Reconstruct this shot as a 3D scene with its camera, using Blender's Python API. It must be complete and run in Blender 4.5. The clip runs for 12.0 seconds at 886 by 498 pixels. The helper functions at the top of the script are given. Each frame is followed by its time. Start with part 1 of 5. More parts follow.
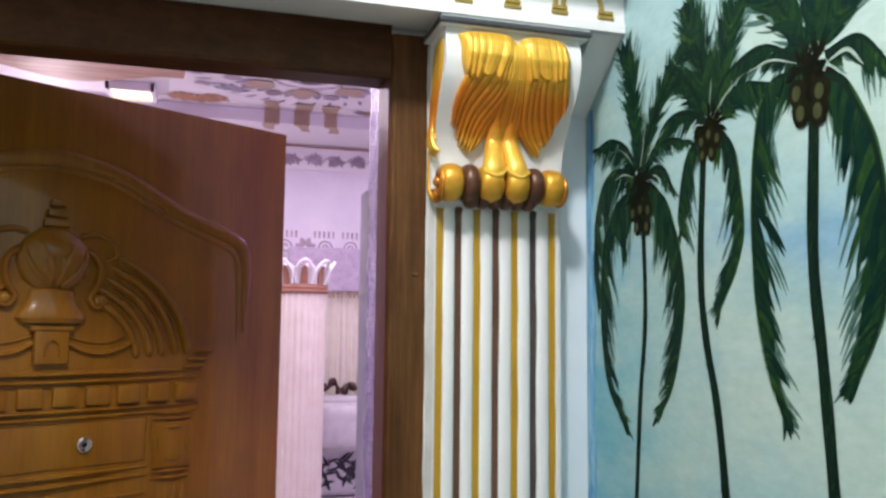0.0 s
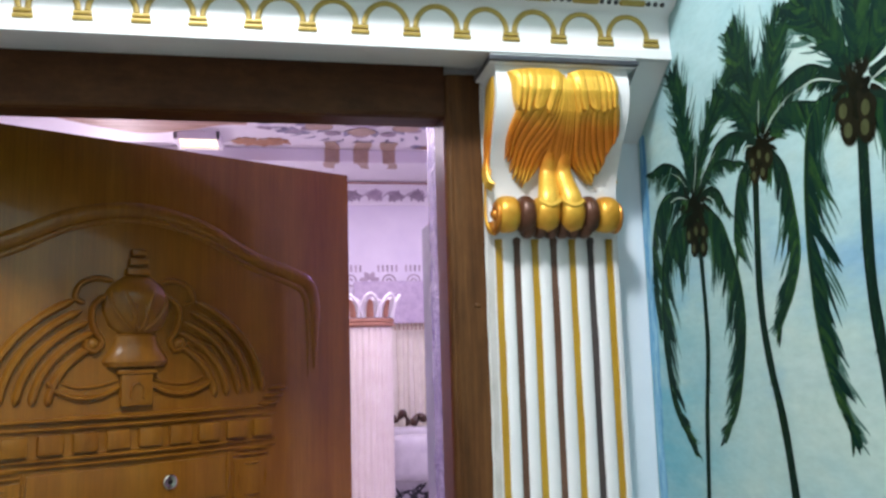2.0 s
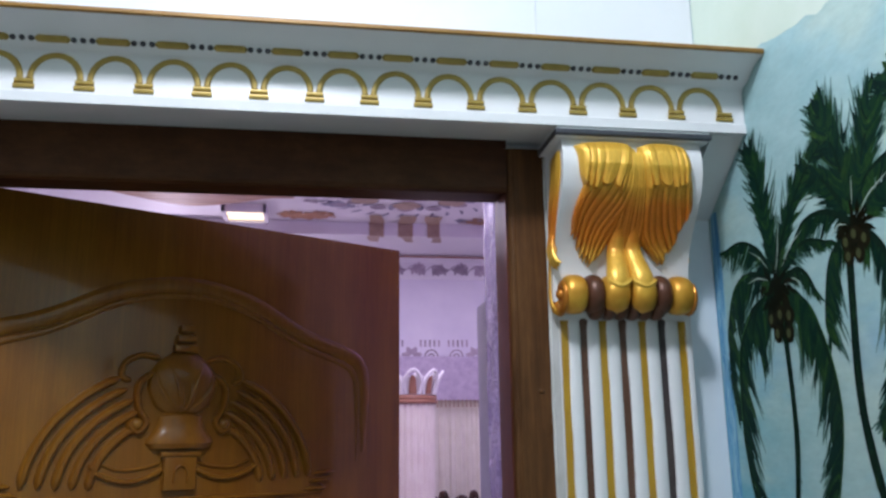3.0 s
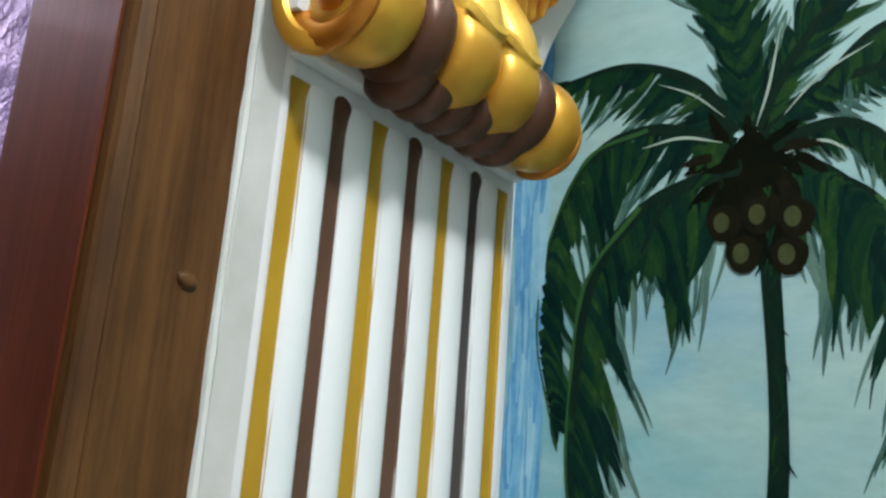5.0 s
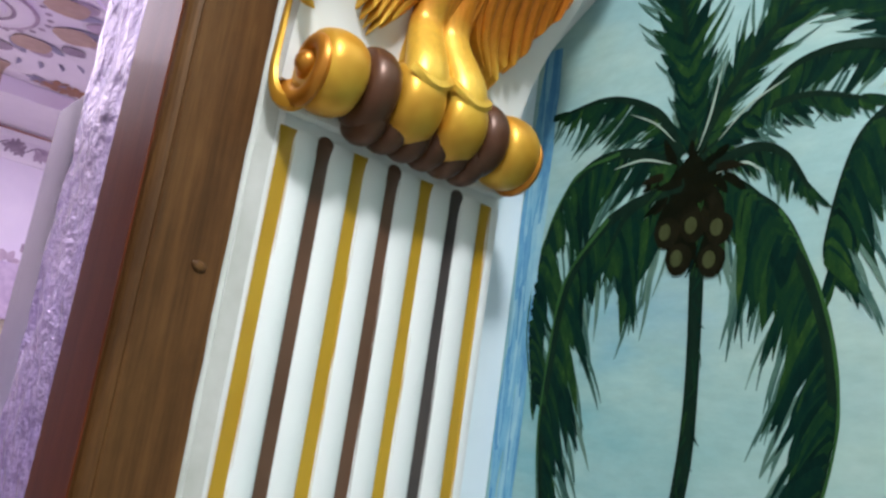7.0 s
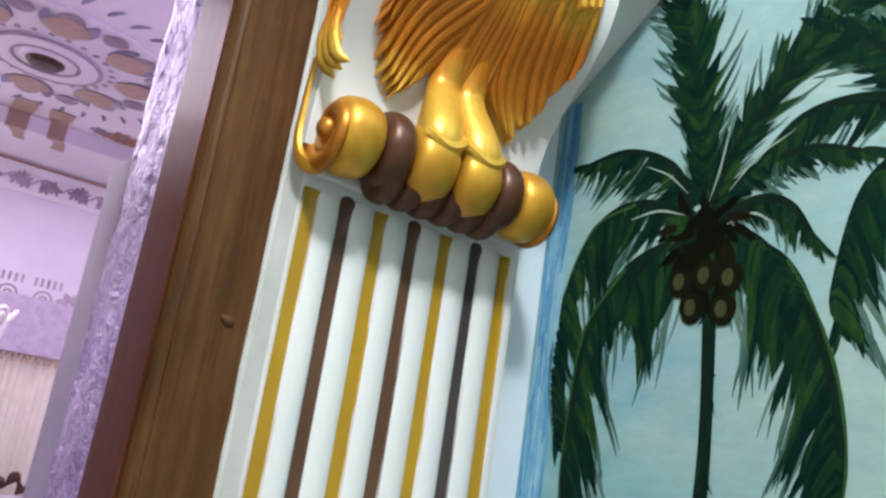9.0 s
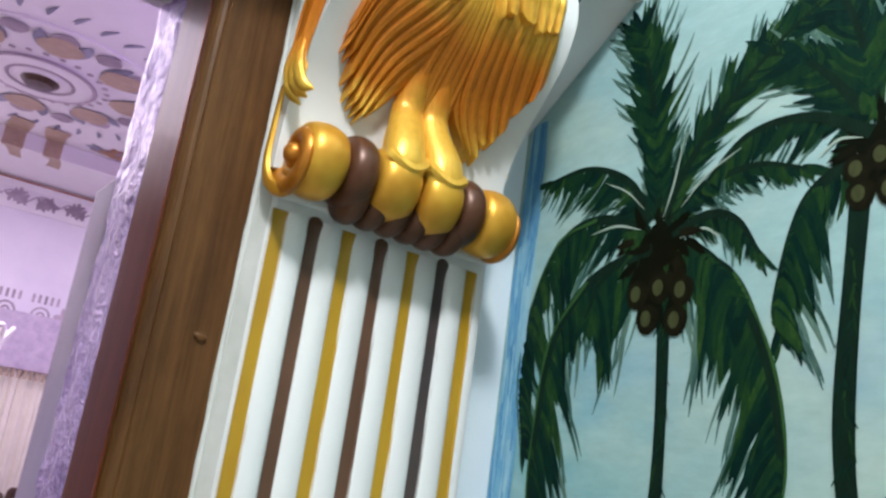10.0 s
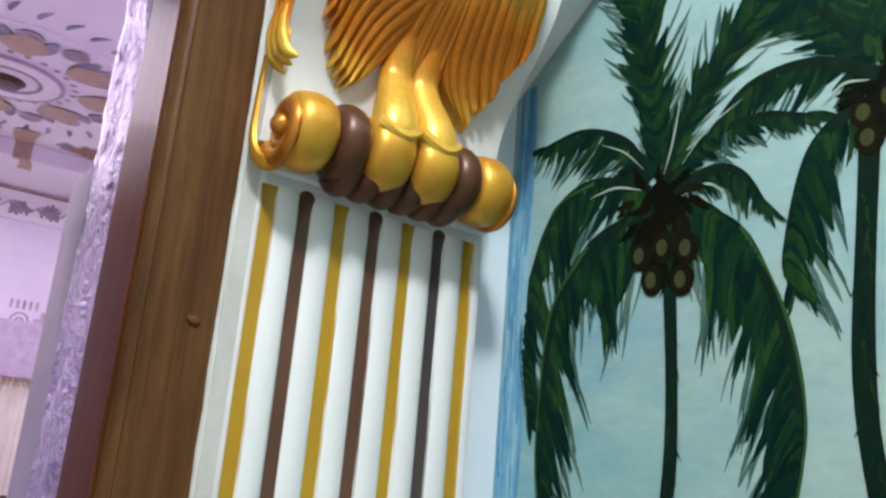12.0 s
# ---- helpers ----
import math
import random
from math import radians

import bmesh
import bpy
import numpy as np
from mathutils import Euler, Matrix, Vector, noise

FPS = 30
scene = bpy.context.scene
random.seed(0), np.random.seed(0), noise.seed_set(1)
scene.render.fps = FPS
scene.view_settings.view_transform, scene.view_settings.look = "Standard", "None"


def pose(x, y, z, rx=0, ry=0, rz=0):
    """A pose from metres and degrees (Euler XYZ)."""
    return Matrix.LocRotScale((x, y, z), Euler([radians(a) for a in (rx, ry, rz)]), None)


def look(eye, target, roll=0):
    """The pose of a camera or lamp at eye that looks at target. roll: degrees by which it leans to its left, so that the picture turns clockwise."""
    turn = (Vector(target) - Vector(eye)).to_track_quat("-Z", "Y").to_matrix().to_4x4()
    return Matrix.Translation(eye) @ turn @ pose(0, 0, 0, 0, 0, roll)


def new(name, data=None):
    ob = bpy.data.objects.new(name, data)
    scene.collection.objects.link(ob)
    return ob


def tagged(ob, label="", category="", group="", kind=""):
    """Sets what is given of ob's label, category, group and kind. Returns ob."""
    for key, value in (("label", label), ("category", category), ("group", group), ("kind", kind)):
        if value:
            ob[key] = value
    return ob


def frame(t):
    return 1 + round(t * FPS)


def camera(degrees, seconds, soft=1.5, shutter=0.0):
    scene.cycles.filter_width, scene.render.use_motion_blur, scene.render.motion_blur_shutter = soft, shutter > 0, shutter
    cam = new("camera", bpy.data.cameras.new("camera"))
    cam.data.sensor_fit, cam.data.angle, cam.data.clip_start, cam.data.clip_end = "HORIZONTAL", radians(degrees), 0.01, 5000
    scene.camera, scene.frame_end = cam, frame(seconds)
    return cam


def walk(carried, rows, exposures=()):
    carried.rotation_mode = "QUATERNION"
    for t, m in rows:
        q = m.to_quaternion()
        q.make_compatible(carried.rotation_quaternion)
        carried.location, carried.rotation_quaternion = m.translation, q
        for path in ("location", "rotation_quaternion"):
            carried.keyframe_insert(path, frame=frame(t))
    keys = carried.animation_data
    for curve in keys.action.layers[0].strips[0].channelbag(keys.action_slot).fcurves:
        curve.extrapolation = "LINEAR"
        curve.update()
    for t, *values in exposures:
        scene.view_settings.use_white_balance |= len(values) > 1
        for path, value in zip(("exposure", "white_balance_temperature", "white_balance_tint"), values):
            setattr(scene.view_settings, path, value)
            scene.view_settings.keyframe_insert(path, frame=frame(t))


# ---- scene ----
cam = camera(57.5, 12.0, 2.6)
PATH = [
    (0, (-0.32, -1.397, 1.617), (0.22, 0.519, 1.811), 0.6),
    (0.5, (-0.311, -1.423, 1.596), (0.208, 0.507, 1.679), -0.9),
    (1, (-0.292, -1.405, 1.563), (0.208, 0.531, 1.56), -1.7),
    (1.5, (-0.306, -1.41, 1.584), (0.172, 0.532, 1.623), -2.0),
    (2, (-0.327, -1.442, 1.619), (0.062, 0.502, 1.884), -1.7),
    (2.5, (-0.357, -1.455, 1.644), (-0.069, 0.482, 2.052), -1.0),
    (2.7, (-0.367, -1.438, 1.643), (-0.096, 0.496, 2.074), -0.9),
    (4.3, (-0.25, -0.584, 1.642), (0.875, 0.958, 2.24), 0.8),
    (4.5, (-0.261, -0.425, 1.633), (1.078, 0.936, 2.229), 0.7),
    (5, (-0.22, -0.318, 1.642), (1.349, 0.832, 2.107), 4.2),
    (5.5, (-0.214, -0.316, 1.64), (1.347, 0.845, 2.101), 6.1),
    (6, (-0.221, -0.377, 1.63), (1.199, 0.966, 2.052), 8.7),
    (6.5, (-0.214, -0.499, 1.628), (1.066, 0.981, 2.044), 9.1),
    (6.7, (-0.214, -0.543, 1.618), (1.045, 0.952, 2.043), 8.8),
    (8.3, (-0.198, -0.571, 1.621), (0.946, 0.997, 2.103), 8.7),
    (8.5, (-0.205, -0.579, 1.622), (0.925, 0.997, 2.113), 8.9),
    (9, (-0.21, -0.599, 1.627), (0.9, 0.985, 2.138), 8.8),
    (9.5, (-0.214, -0.62, 1.626), (0.887, 0.966, 2.151), 8.6),
    (10, (-0.204, -0.645, 1.629), (0.899, 0.936, 2.164), 8.1),
    (10.5, (-0.203, -0.653, 1.629), (0.954, 0.88, 2.186), 6.2),
    (11, (-0.211, -0.645, 1.624), (0.964, 0.867, 2.202), 5.5),
    (11.5, (-0.218, -0.614, 1.624), (0.995, 0.866, 2.204), 4.3),
    (12, (-0.2, -0.614, 1.619), (0.951, 0.941, 2.127), 4.9),
]
walk(cam, [(t, look(eye, target, roll)) for t, eye, target, roll in PATH],
     [(0, 0.06, 6700, 14), (0.5, 0.2, 6600, 12), (1.0, 0.22, 6550, 10), (1.6, 0.25, 6450, 11), (2.0, 0.12, 6350, 13), (2.3, -0.40, 6100, 16), (2.7, -0.56, 5950, 16),
      (4.3, -0.1, 5950, 8), (5.0, 0.04, 6400, 8), (9.0, 0.1, 6450, 10), (12.0, 0.08, 6450, 10)])

# ---- light ----
world = bpy.data.worlds.new("world")
scene.world = world
world.use_nodes = True
world.node_tree.nodes["Background"].inputs[0].default_value = (0.6, 0.7, 0.85, 1)
world.node_tree.nodes["Background"].inputs[1].default_value = 0.02


def point_lamp(name, at, watts, colour, radius):
    data = bpy.data.lights.new(name, "POINT")
    data.energy, data.color, data.shadow_soft_size = watts, colour, radius
    ob = new(name, data)
    ob.location = at
    return ob


def area_lamp(name, eye, target, watts, colour, sx, sy):
    data = bpy.data.lights.new(name, "AREA")
    data.shape, data.size, data.size_y, data.energy, data.color = "RECTANGLE", sx, sy, watts, colour
    ob = new(name, data)
    ob.matrix_world = look(eye, target)
    return ob


point_lamp("hall_lamp_light", (-0.54, -1.14, 3.08), 110, (0.955, 0.975, 0.995), 0.11)
area_lamp("room_light", (0.2, 2.5, 2.84), (0.2, 2.5, 0), 54, (0.95, 0.82, 0.98), 2.6, 1.8)
point_lamp("cove_light", (0.9, 1.35, 2.60), 15, (0.58, 0.34, 1.0), 0.05)
# added fill lamp for the room, hung free of any cove slot
point_lamp("cove_light", (-1.35, 3.95, 2.45), 20, (1.0, 0.86, 0.98), 0.05)

# ---- materials ----


def base_mat(name, rough=0.5, metal=0.0, spec=0.5):
    m = bpy.data.materials.new(name)
    m.use_nodes = True
    b = m.node_tree.nodes["Principled BSDF"]
    b.inputs["Roughness"].default_value, b.inputs["Metallic"].default_value = rough, metal
    b.inputs["Specular IOR Level"].default_value = spec
    return m, m.node_tree.nodes, m.node_tree.links, b


def noise_node(nodes, links, scale, detail=4.0, stretch=(1, 1, 1), rough=0.6):
    tc, mp, nz = nodes.new("ShaderNodeTexCoord"), nodes.new("ShaderNodeMapping"), nodes.new("ShaderNodeTexNoise")
    mp.inputs["Scale"].default_value = stretch
    nz.inputs["Scale"].default_value, nz.inputs["Detail"].default_value, nz.inputs["Roughness"].default_value = scale, detail, rough
    links.new(tc.outputs["Object"], mp.inputs[0])
    links.new(mp.outputs[0], nz.inputs["Vector"])
    return nz


def ramp(nodes, links, source, stops):
    r = nodes.new("ShaderNodeValToRGB")
    e = r.color_ramp.elements
    while len(e) < len(stops):
        e.new(0.5)
    for k, (p, c) in enumerate(stops):
        e[k].position, e[k].color = p, (*c, 1)
    links.new(source, r.inputs[0])
    return r


def mix(nodes, links, kind, fac, a, b):
    n = nodes.new("ShaderNodeMix")
    n.data_type, n.blend_type = "RGBA", kind
    for sock, v in ((n.inputs[0], fac), (n.inputs[6], a), (n.inputs[7], b)):
        if isinstance(v, (int, float)):
            sock.default_value = v
        elif isinstance(v, tuple):
            sock.default_value = (*v, 1)
        else:
            links.new(v, sock)
    return n.outputs[2]


def bump(nodes, links, bsdf, height, strength, distance=0.002):
    n = nodes.new("ShaderNodeBump")
    n.inputs["Strength"].default_value, n.inputs["Distance"].default_value = strength, distance
    links.new(height, n.inputs["Height"])
    links.new(n.outputs[0], bsdf.inputs["Normal"])


def paint(name, a, b, rough=0.5, scale=6.0, fine=90.0, relief=0.15, metal=0.0, spread=0.0):
    """Paint whose colour drifts from a to b, with a fine grain in the relief; spread: drift from piece to piece."""
    m, n, l, bs = base_mat(name, rough, metal)
    big, small = noise_node(n, l, scale), noise_node(n, l, fine, 3)
    col = ramp(n, l, big.outputs[0], [(0.3, a), (0.7, b)]).outputs[0]
    if spread:
        oi, mul = n.new("ShaderNodeObjectInfo"), n.new("ShaderNodeMapRange")
        mul.inputs[3].default_value, mul.inputs[4].default_value = 1 - spread, 1 + spread
        l.new(oi.outputs["Random"], mul.inputs[0])
        hsv = n.new("ShaderNodeHueSaturation")
        l.new(mul.outputs[0], hsv.inputs["Value"])
        l.new(col, hsv.inputs["Color"])
        col = hsv.outputs[0]
    l.new(col, bs.inputs["Base Color"])
    rr = n.new("ShaderNodeMapRange")
    rr.inputs[3].default_value, rr.inputs[4].default_value = max(rough - 0.08, 0.05), min(rough + 0.1, 1)
    l.new(small.outputs[0], rr.inputs[0])
    l.new(rr.outputs[0], bs.inputs["Roughness"])
    bump(n, l, bs, small.outputs[0], relief, 0.001)
    return m


def wood(name, dark, light, rough, coat, stretch=(26, 26, 1.4), relief=0.08, streaks=0.0):
    m, n, l, bs = base_mat(name, rough, 0.0, 0.2)
    grain = noise_node(n, l, 2.0, 8, stretch, 0.65)
    broad = noise_node(n, l, 2.2, 3, (1.2, 1.2, 0.5))
    col = ramp(n, l, grain.outputs[0], [(0.36, dark), (0.62, light)]).outputs[0]
    tone = ramp(n, l, broad.outputs[0], [(0.3, (0.93, 0.83, 0.80)), (0.7, (1.0, 1.0, 1.0))]).outputs[0]
    col = mix(n, l, "MULTIPLY", 1.0, col, tone)
    height = grain.outputs[0]
    if streaks:
        fine, spots = noise_node(n, l, 3.0, 6, (9 * stretch[0], 9 * stretch[1], 2.5 * stretch[2]), 0.7), noise_node(n, l, 9, 5, (1.6, 1.6, 0.8), 0.7)
        col = mix(n, l, "MULTIPLY", streaks, col, ramp(n, l, fine.outputs[0], [(0.38, (0.50, 0.46, 0.42)), (0.60, (1.2, 1.2, 1.2))]).outputs[0])
        col = mix(n, l, "MULTIPLY", streaks, col, ramp(n, l, spots.outputs[0], [(0.30, (0.55, 0.52, 0.5)), (0.52, (1, 1, 1)), (0.72, (1.35, 1.4, 1.45))]).outputs[0])
        height = fine.outputs[0]
    l.new(col, bs.inputs["Base Color"])
    bs.inputs["Coat Weight"].default_value, bs.inputs["Coat Roughness"].default_value = coat, 0.08
    bump(n, l, bs, height, relief, 0.001)
    return m


def island_paint(name, stops, rough):
    """Brush paint: every stroke takes its own tone, with streaks in it."""
    m, n, l, bs = base_mat(name, rough, 0.0, 0.05)
    g, streak = n.new("ShaderNodeNewGeometry"), noise_node(n, l, 95, 5, (1, 1, 0.45), 0.75)
    add = n.new("ShaderNodeMath")
    add.operation = "MULTIPLY_ADD"
    l.new(streak.outputs[0], add.inputs[0])
    add.inputs[1].default_value = 0.9
    half = n.new("ShaderNodeMath")
    half.operation = "MULTIPLY_ADD"
    half.inputs[1].default_value, half.inputs[2].default_value = 0.70, -0.30
    l.new(g.outputs["Random Per Island"], half.inputs[0])
    l.new(half.outputs[0], add.inputs[2])
    l.new(ramp(n, l, add.outputs[0], stops).outputs[0], bs.inputs["Base Color"])
    return m


def mural_paint():
    """Pale sky over a blue haze, washed on by hand."""
    m, n, l, bs = base_mat("mural_paint", 0.42, 0.0, 0.4)
    tc, sep = n.new("ShaderNodeTexCoord"), n.new("ShaderNodeSeparateXYZ")
    l.new(tc.outputs["Object"], sep.inputs[0])
    wash, cloud, grain = noise_node(n, l, 5, 5, (1, 1, 2.6)), noise_node(n, l, 2.2, 4, (1, 1, 1.6)), noise_node(n, l, 120, 3, (1, 0.4, 1))
    h = n.new("ShaderNodeMath")
    h.operation = "MULTIPLY_ADD"
    l.new(wash.outputs[0], h.inputs[0])
    h.inputs[1].default_value = 0.26
    sub = n.new("ShaderNodeMath")
    sub.operation = "SUBTRACT"
    l.new(sep.outputs["Z"], sub.inputs[0])
    sub.inputs[1].default_value = 0.13
    l.new(sub.outputs[0], h.inputs[2])
    mr = n.new("ShaderNodeMapRange")
    mr.inputs[1].default_value, mr.inputs[2].default_value = 0.9, 2.7
    l.new(h.outputs[0], mr.inputs[0])
    sky = ramp(n, l, mr.outputs[0], [(0.0, (0.42, 0.53, 0.47)), (0.14, (0.42, 0.57, 0.56)), (0.27, (0.46, 0.60, 0.61)), (0.345, (0.46, 0.58, 0.58)),
                                     (0.38, (0.28, 0.46, 0.60)), (0.42, (0.45, 0.58, 0.58)), (0.465, (0.29, 0.46, 0.62)), (0.50, (0.46, 0.60, 0.62)), (0.7, (0.46, 0.60, 0.63)), (1.0, (0.45, 0.59, 0.60))]).outputs[0]
    clouds = ramp(n, l, cloud.outputs[0], [(0.46, (0, 0, 0)), (0.57, (1, 1, 1))]).outputs[0]
    fac = n.new("ShaderNodeMath")
    fac.operation = "MULTIPLY"
    l.new(clouds, fac.inputs[0])
    fac.inputs[1].default_value = 0.8
    col = mix(n, l, "MIX", fac.outputs[0], sky, (0.60, 0.66, 0.60))
    # the sea's blue gathers towards the corner
    near = n.new("ShaderNodeMapRange")
    near.inputs[1].default_value, near.inputs[2].default_value = -0.40, 0.02
    l.new(sep.outputs["Y"], near.inputs[0])
    low = n.new("ShaderNodeMapRange")
    low.inputs[1].default_value, low.inputs[2].default_value = 1.95, 1.55
    l.new(sep.outputs["Z"], low.inputs[0])
    both = n.new("ShaderNodeMath")
    both.operation = "MULTIPLY"
    l.new(near.outputs[0], both.inputs[0])
    l.new(low.outputs[0], both.inputs[1])
    b2 = n.new("ShaderNodeMath")
    b2.operation = "MULTIPLY"
    l.new(both.outputs[0], b2.inputs[0])
    l.new(ramp(n, l, wash.outputs[0], [(0.35, (0.35, 0.35, 0.35)), (0.62, (1, 1, 1))]).outputs[0], b2.inputs[1])
    col = mix(n, l, "MIX", b2.outputs[0], col, (0.15, 0.42, 0.52))
    col = mix(n, l, "MULTIPLY", 1.0, col, (0.81, 0.95, 0.93))
    daub = noise_node(n, l, 15, 6, (1, 1, 2.2), 0.7)
    col = mix(n, l, "MULTIPLY", 0.7, col, ramp(n, l, daub.outputs[0], [(0.34, (0.80, 0.88, 0.90)), (0.62, (1, 1, 1))]).outputs[0])
    l.new(mix(n, l, "MULTIPLY", 0.5, col, ramp(n, l, grain.outputs[0], [(0.3, (0.8, 0.8, 0.8)), (0.7, (1, 1, 1))]).outputs[0]), bs.inputs["Base Color"])
    bump(n, l, bs, grain.outputs[0], 0.2, 0.001)
    return m


def gold_paint():
    """Bronze paint: brassy on the tips and rims, coppery in the middle of the leaves, by broad brush patches."""
    m, n, l, bs = base_mat("gold_paint", 0.36, 0.45)
    g = n.new("ShaderNodeNewGeometry")
    patch, grain = noise_node(n, l, 16, 3), noise_node(n, l, 260, 3)
    add = n.new("ShaderNodeMath")
    add.operation = "MULTIPLY_ADD"
    l.new(g.outputs["Random Per Island"], add.inputs[0])
    add.inputs[1].default_value = 0.2
    l.new(patch.outputs[0], add.inputs[2])
    col = ramp(n, l, add.outputs[0], [(0.3, (0.50, 0.21, 0.022)), (0.5, (0.62, 0.30, 0.030)), (0.75, (0.74, 0.41, 0.045))]).outputs[0]
    l.new(col, bs.inputs["Base Color"])
    bump(n, l, bs, grain.outputs[0], 0.12, 0.0006)
    return m


def copper_paint():
    m, n, l, bs = base_mat("copper_paint", 0.36, 0.5)
    patch, grain = noise_node(n, l, 22, 3), noise_node(n, l, 260, 3)
    l.new(ramp(n, l, patch.outputs[0], [(0.3, (0.42, 0.135, 0.014)), (0.7, (0.62, 0.25, 0.026))]).outputs[0], bs.inputs["Base Color"])
    bump(n, l, bs, grain.outputs[0], 0.12, 0.0006)
    return m


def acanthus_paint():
    """Leaf paint: brass on the top tier and the lowest tips, rubbed copper between them, brassy on the crests, shade
    put into the colour of the hollows.
    """
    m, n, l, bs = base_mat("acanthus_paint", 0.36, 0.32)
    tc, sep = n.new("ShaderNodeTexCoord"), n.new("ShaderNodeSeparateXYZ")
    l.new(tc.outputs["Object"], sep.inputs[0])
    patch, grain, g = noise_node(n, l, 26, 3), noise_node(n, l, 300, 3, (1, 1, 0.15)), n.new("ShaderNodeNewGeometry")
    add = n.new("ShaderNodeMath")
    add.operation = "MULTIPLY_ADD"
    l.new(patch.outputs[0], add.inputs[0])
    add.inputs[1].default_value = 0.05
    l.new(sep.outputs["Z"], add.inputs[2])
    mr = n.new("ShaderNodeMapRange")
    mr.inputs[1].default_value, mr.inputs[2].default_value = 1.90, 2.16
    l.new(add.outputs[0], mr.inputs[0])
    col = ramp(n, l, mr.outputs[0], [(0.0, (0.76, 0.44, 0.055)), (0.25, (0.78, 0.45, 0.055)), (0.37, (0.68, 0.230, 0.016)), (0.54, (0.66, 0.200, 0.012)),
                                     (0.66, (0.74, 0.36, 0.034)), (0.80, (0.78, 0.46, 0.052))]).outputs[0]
    # curvature lifts the crests to brass and puts groove shade into the colour
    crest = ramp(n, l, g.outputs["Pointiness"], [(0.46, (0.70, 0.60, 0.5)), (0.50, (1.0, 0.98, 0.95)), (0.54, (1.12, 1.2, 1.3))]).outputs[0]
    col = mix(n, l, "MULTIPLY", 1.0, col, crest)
    tone = ramp(n, l, grain.outputs[0], [(0.3, (0.72, 0.66, 0.60)), (0.7, (1, 1, 1))]).outputs[0]
    l.new(mix(n, l, "MULTIPLY", 0.6, col, tone), bs.inputs["Base Color"])
    bump(n, l, bs, grain.outputs[0], 0.25, 0.0008)
    return m


def foil():
    """Crinkled pearly wall foil."""
    m, n, l, bs = base_mat("pearl_foil", 0.14, 0.25)
    a, b = noise_node(n, l, 48, 4, (1, 1, 1.2)), noise_node(n, l, 9, 3)
    l.new(ramp(n, l, b.outputs[0], [(0.35, (0.38, 0.27, 0.66)), (0.65, (0.55, 0.43, 0.80))]).outputs[0], bs.inputs["Base Color"])
    bump(n, l, bs, a.outputs[0], 0.9, 0.012)
    return m


def glow(name, colour, strength):
    m, n, l, bs = base_mat(name, 0.5)
    bs.inputs["Base Color"].default_value = (*colour, 1)
    bs.inputs["Emission Color"].default_value = (*colour, 1)
    bs.inputs["Emission Strength"].default_value = strength
    return m


WHITE = paint("white_enamel", (0.72, 0.74, 0.75), (0.79, 0.80, 0.80), 0.38, 5, 70, 0.10)
OFF_WHITE = paint("stained_white", (0.48, 0.50, 0.46), (0.66, 0.67, 0.65), 0.5, 14, 90, 0.2)
# unseen hall surfaces, kept pale so that they bounce light onto the shaded parts
HALL_TAN = paint("hall_pale_wall", (0.54, 0.54, 0.52), (0.61, 0.61, 0.59), 0.6, 3, 120, 0.15)
HALL_FLOOR = paint("cream_hall_tile", (0.36, 0.34, 0.30), (0.44, 0.42, 0.38), 0.25, 30, 160, 0.05)
WALL_WHITE = paint("wall_white", (0.60, 0.64, 0.68), (0.67, 0.70, 0.73), 0.55, 3, 120, 0.15)
STRIP_BLUE = paint("pale_blue_wash", (0.66, 0.76, 0.82), (0.75, 0.83, 0.88), 0.5, 7, 120, 0.15)
CORNER_BLUE = island_paint("corner_blue", [(0.2, (0.09, 0.26, 0.48)), (0.5, (0.18, 0.41, 0.58)), (0.9, (0.34, 0.56, 0.64))], 0.5)
GREEN_WASH = paint("green_wash", (0.55, 0.66, 0.54), (0.63, 0.72, 0.62), 0.5, 6, 120, 0.15)
MURAL = mural_paint()
LEAF = island_paint("leaf_paint", [(0.1, (0.002, 0.010, 0.009)), (0.42, (0.003, 0.020, 0.016)), (0.66, (0.008, 0.034, 0.014)), (0.86, (0.018, 0.056, 0.015)), (0.98, (0.040, 0.085, 0.018))], 0.45)
LEAF_FAINT = island_paint("leaf_dry_brush", [(0.1, (0.03, 0.08, 0.07)), (0.5, (0.06, 0.13, 0.11)), (0.95, (0.13, 0.22, 0.18))], 0.5)
TRUNK = island_paint("trunk_paint", [(0.1, (0.002, 0.009, 0.007)), (0.6, (0.004, 0.014, 0.010)), (0.95, (0.008, 0.024, 0.015))], 0.6)
GREEN_EDGE = island_paint("green_edge_paint", [(0.1, (0.012, 0.045, 0.016)), (0.9, (0.035, 0.100, 0.028))], 0.5)
HEART = island_paint("palm_heart_paint", [(0.1, (0.002, 0.004, 0.002)), (0.6, (0.005, 0.006, 0.003)), (0.95, (0.012, 0.011, 0.006))], 0.45)
NUT = island_paint("coconut_paint", [(0.1, (0.02, 0.026, 0.012)), (0.6, (0.036, 0.045, 0.018)), (0.95, (0.06, 0.07, 0.03))], 0.5)
PALE_STROKE = island_paint("pale_stroke", [(0.1, (0.20, 0.30, 0.24)), (0.9, (0.38, 0.48, 0.42))], 0.5)
BRUSH = island_paint("dry_grass_paint", [(0.1, (0.012, 0.014, 0.010)), (0.5, (0.035, 0.03, 0.015)), (0.9, (0.17, 0.14, 0.07))], 0.5)
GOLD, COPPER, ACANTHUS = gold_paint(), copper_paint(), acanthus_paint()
STRIPE_GOLD = paint("mustard_enamel", (0.40, 0.222, 0.012), (0.47, 0.283, 0.018), 0.35, 9, 60, 0.1)
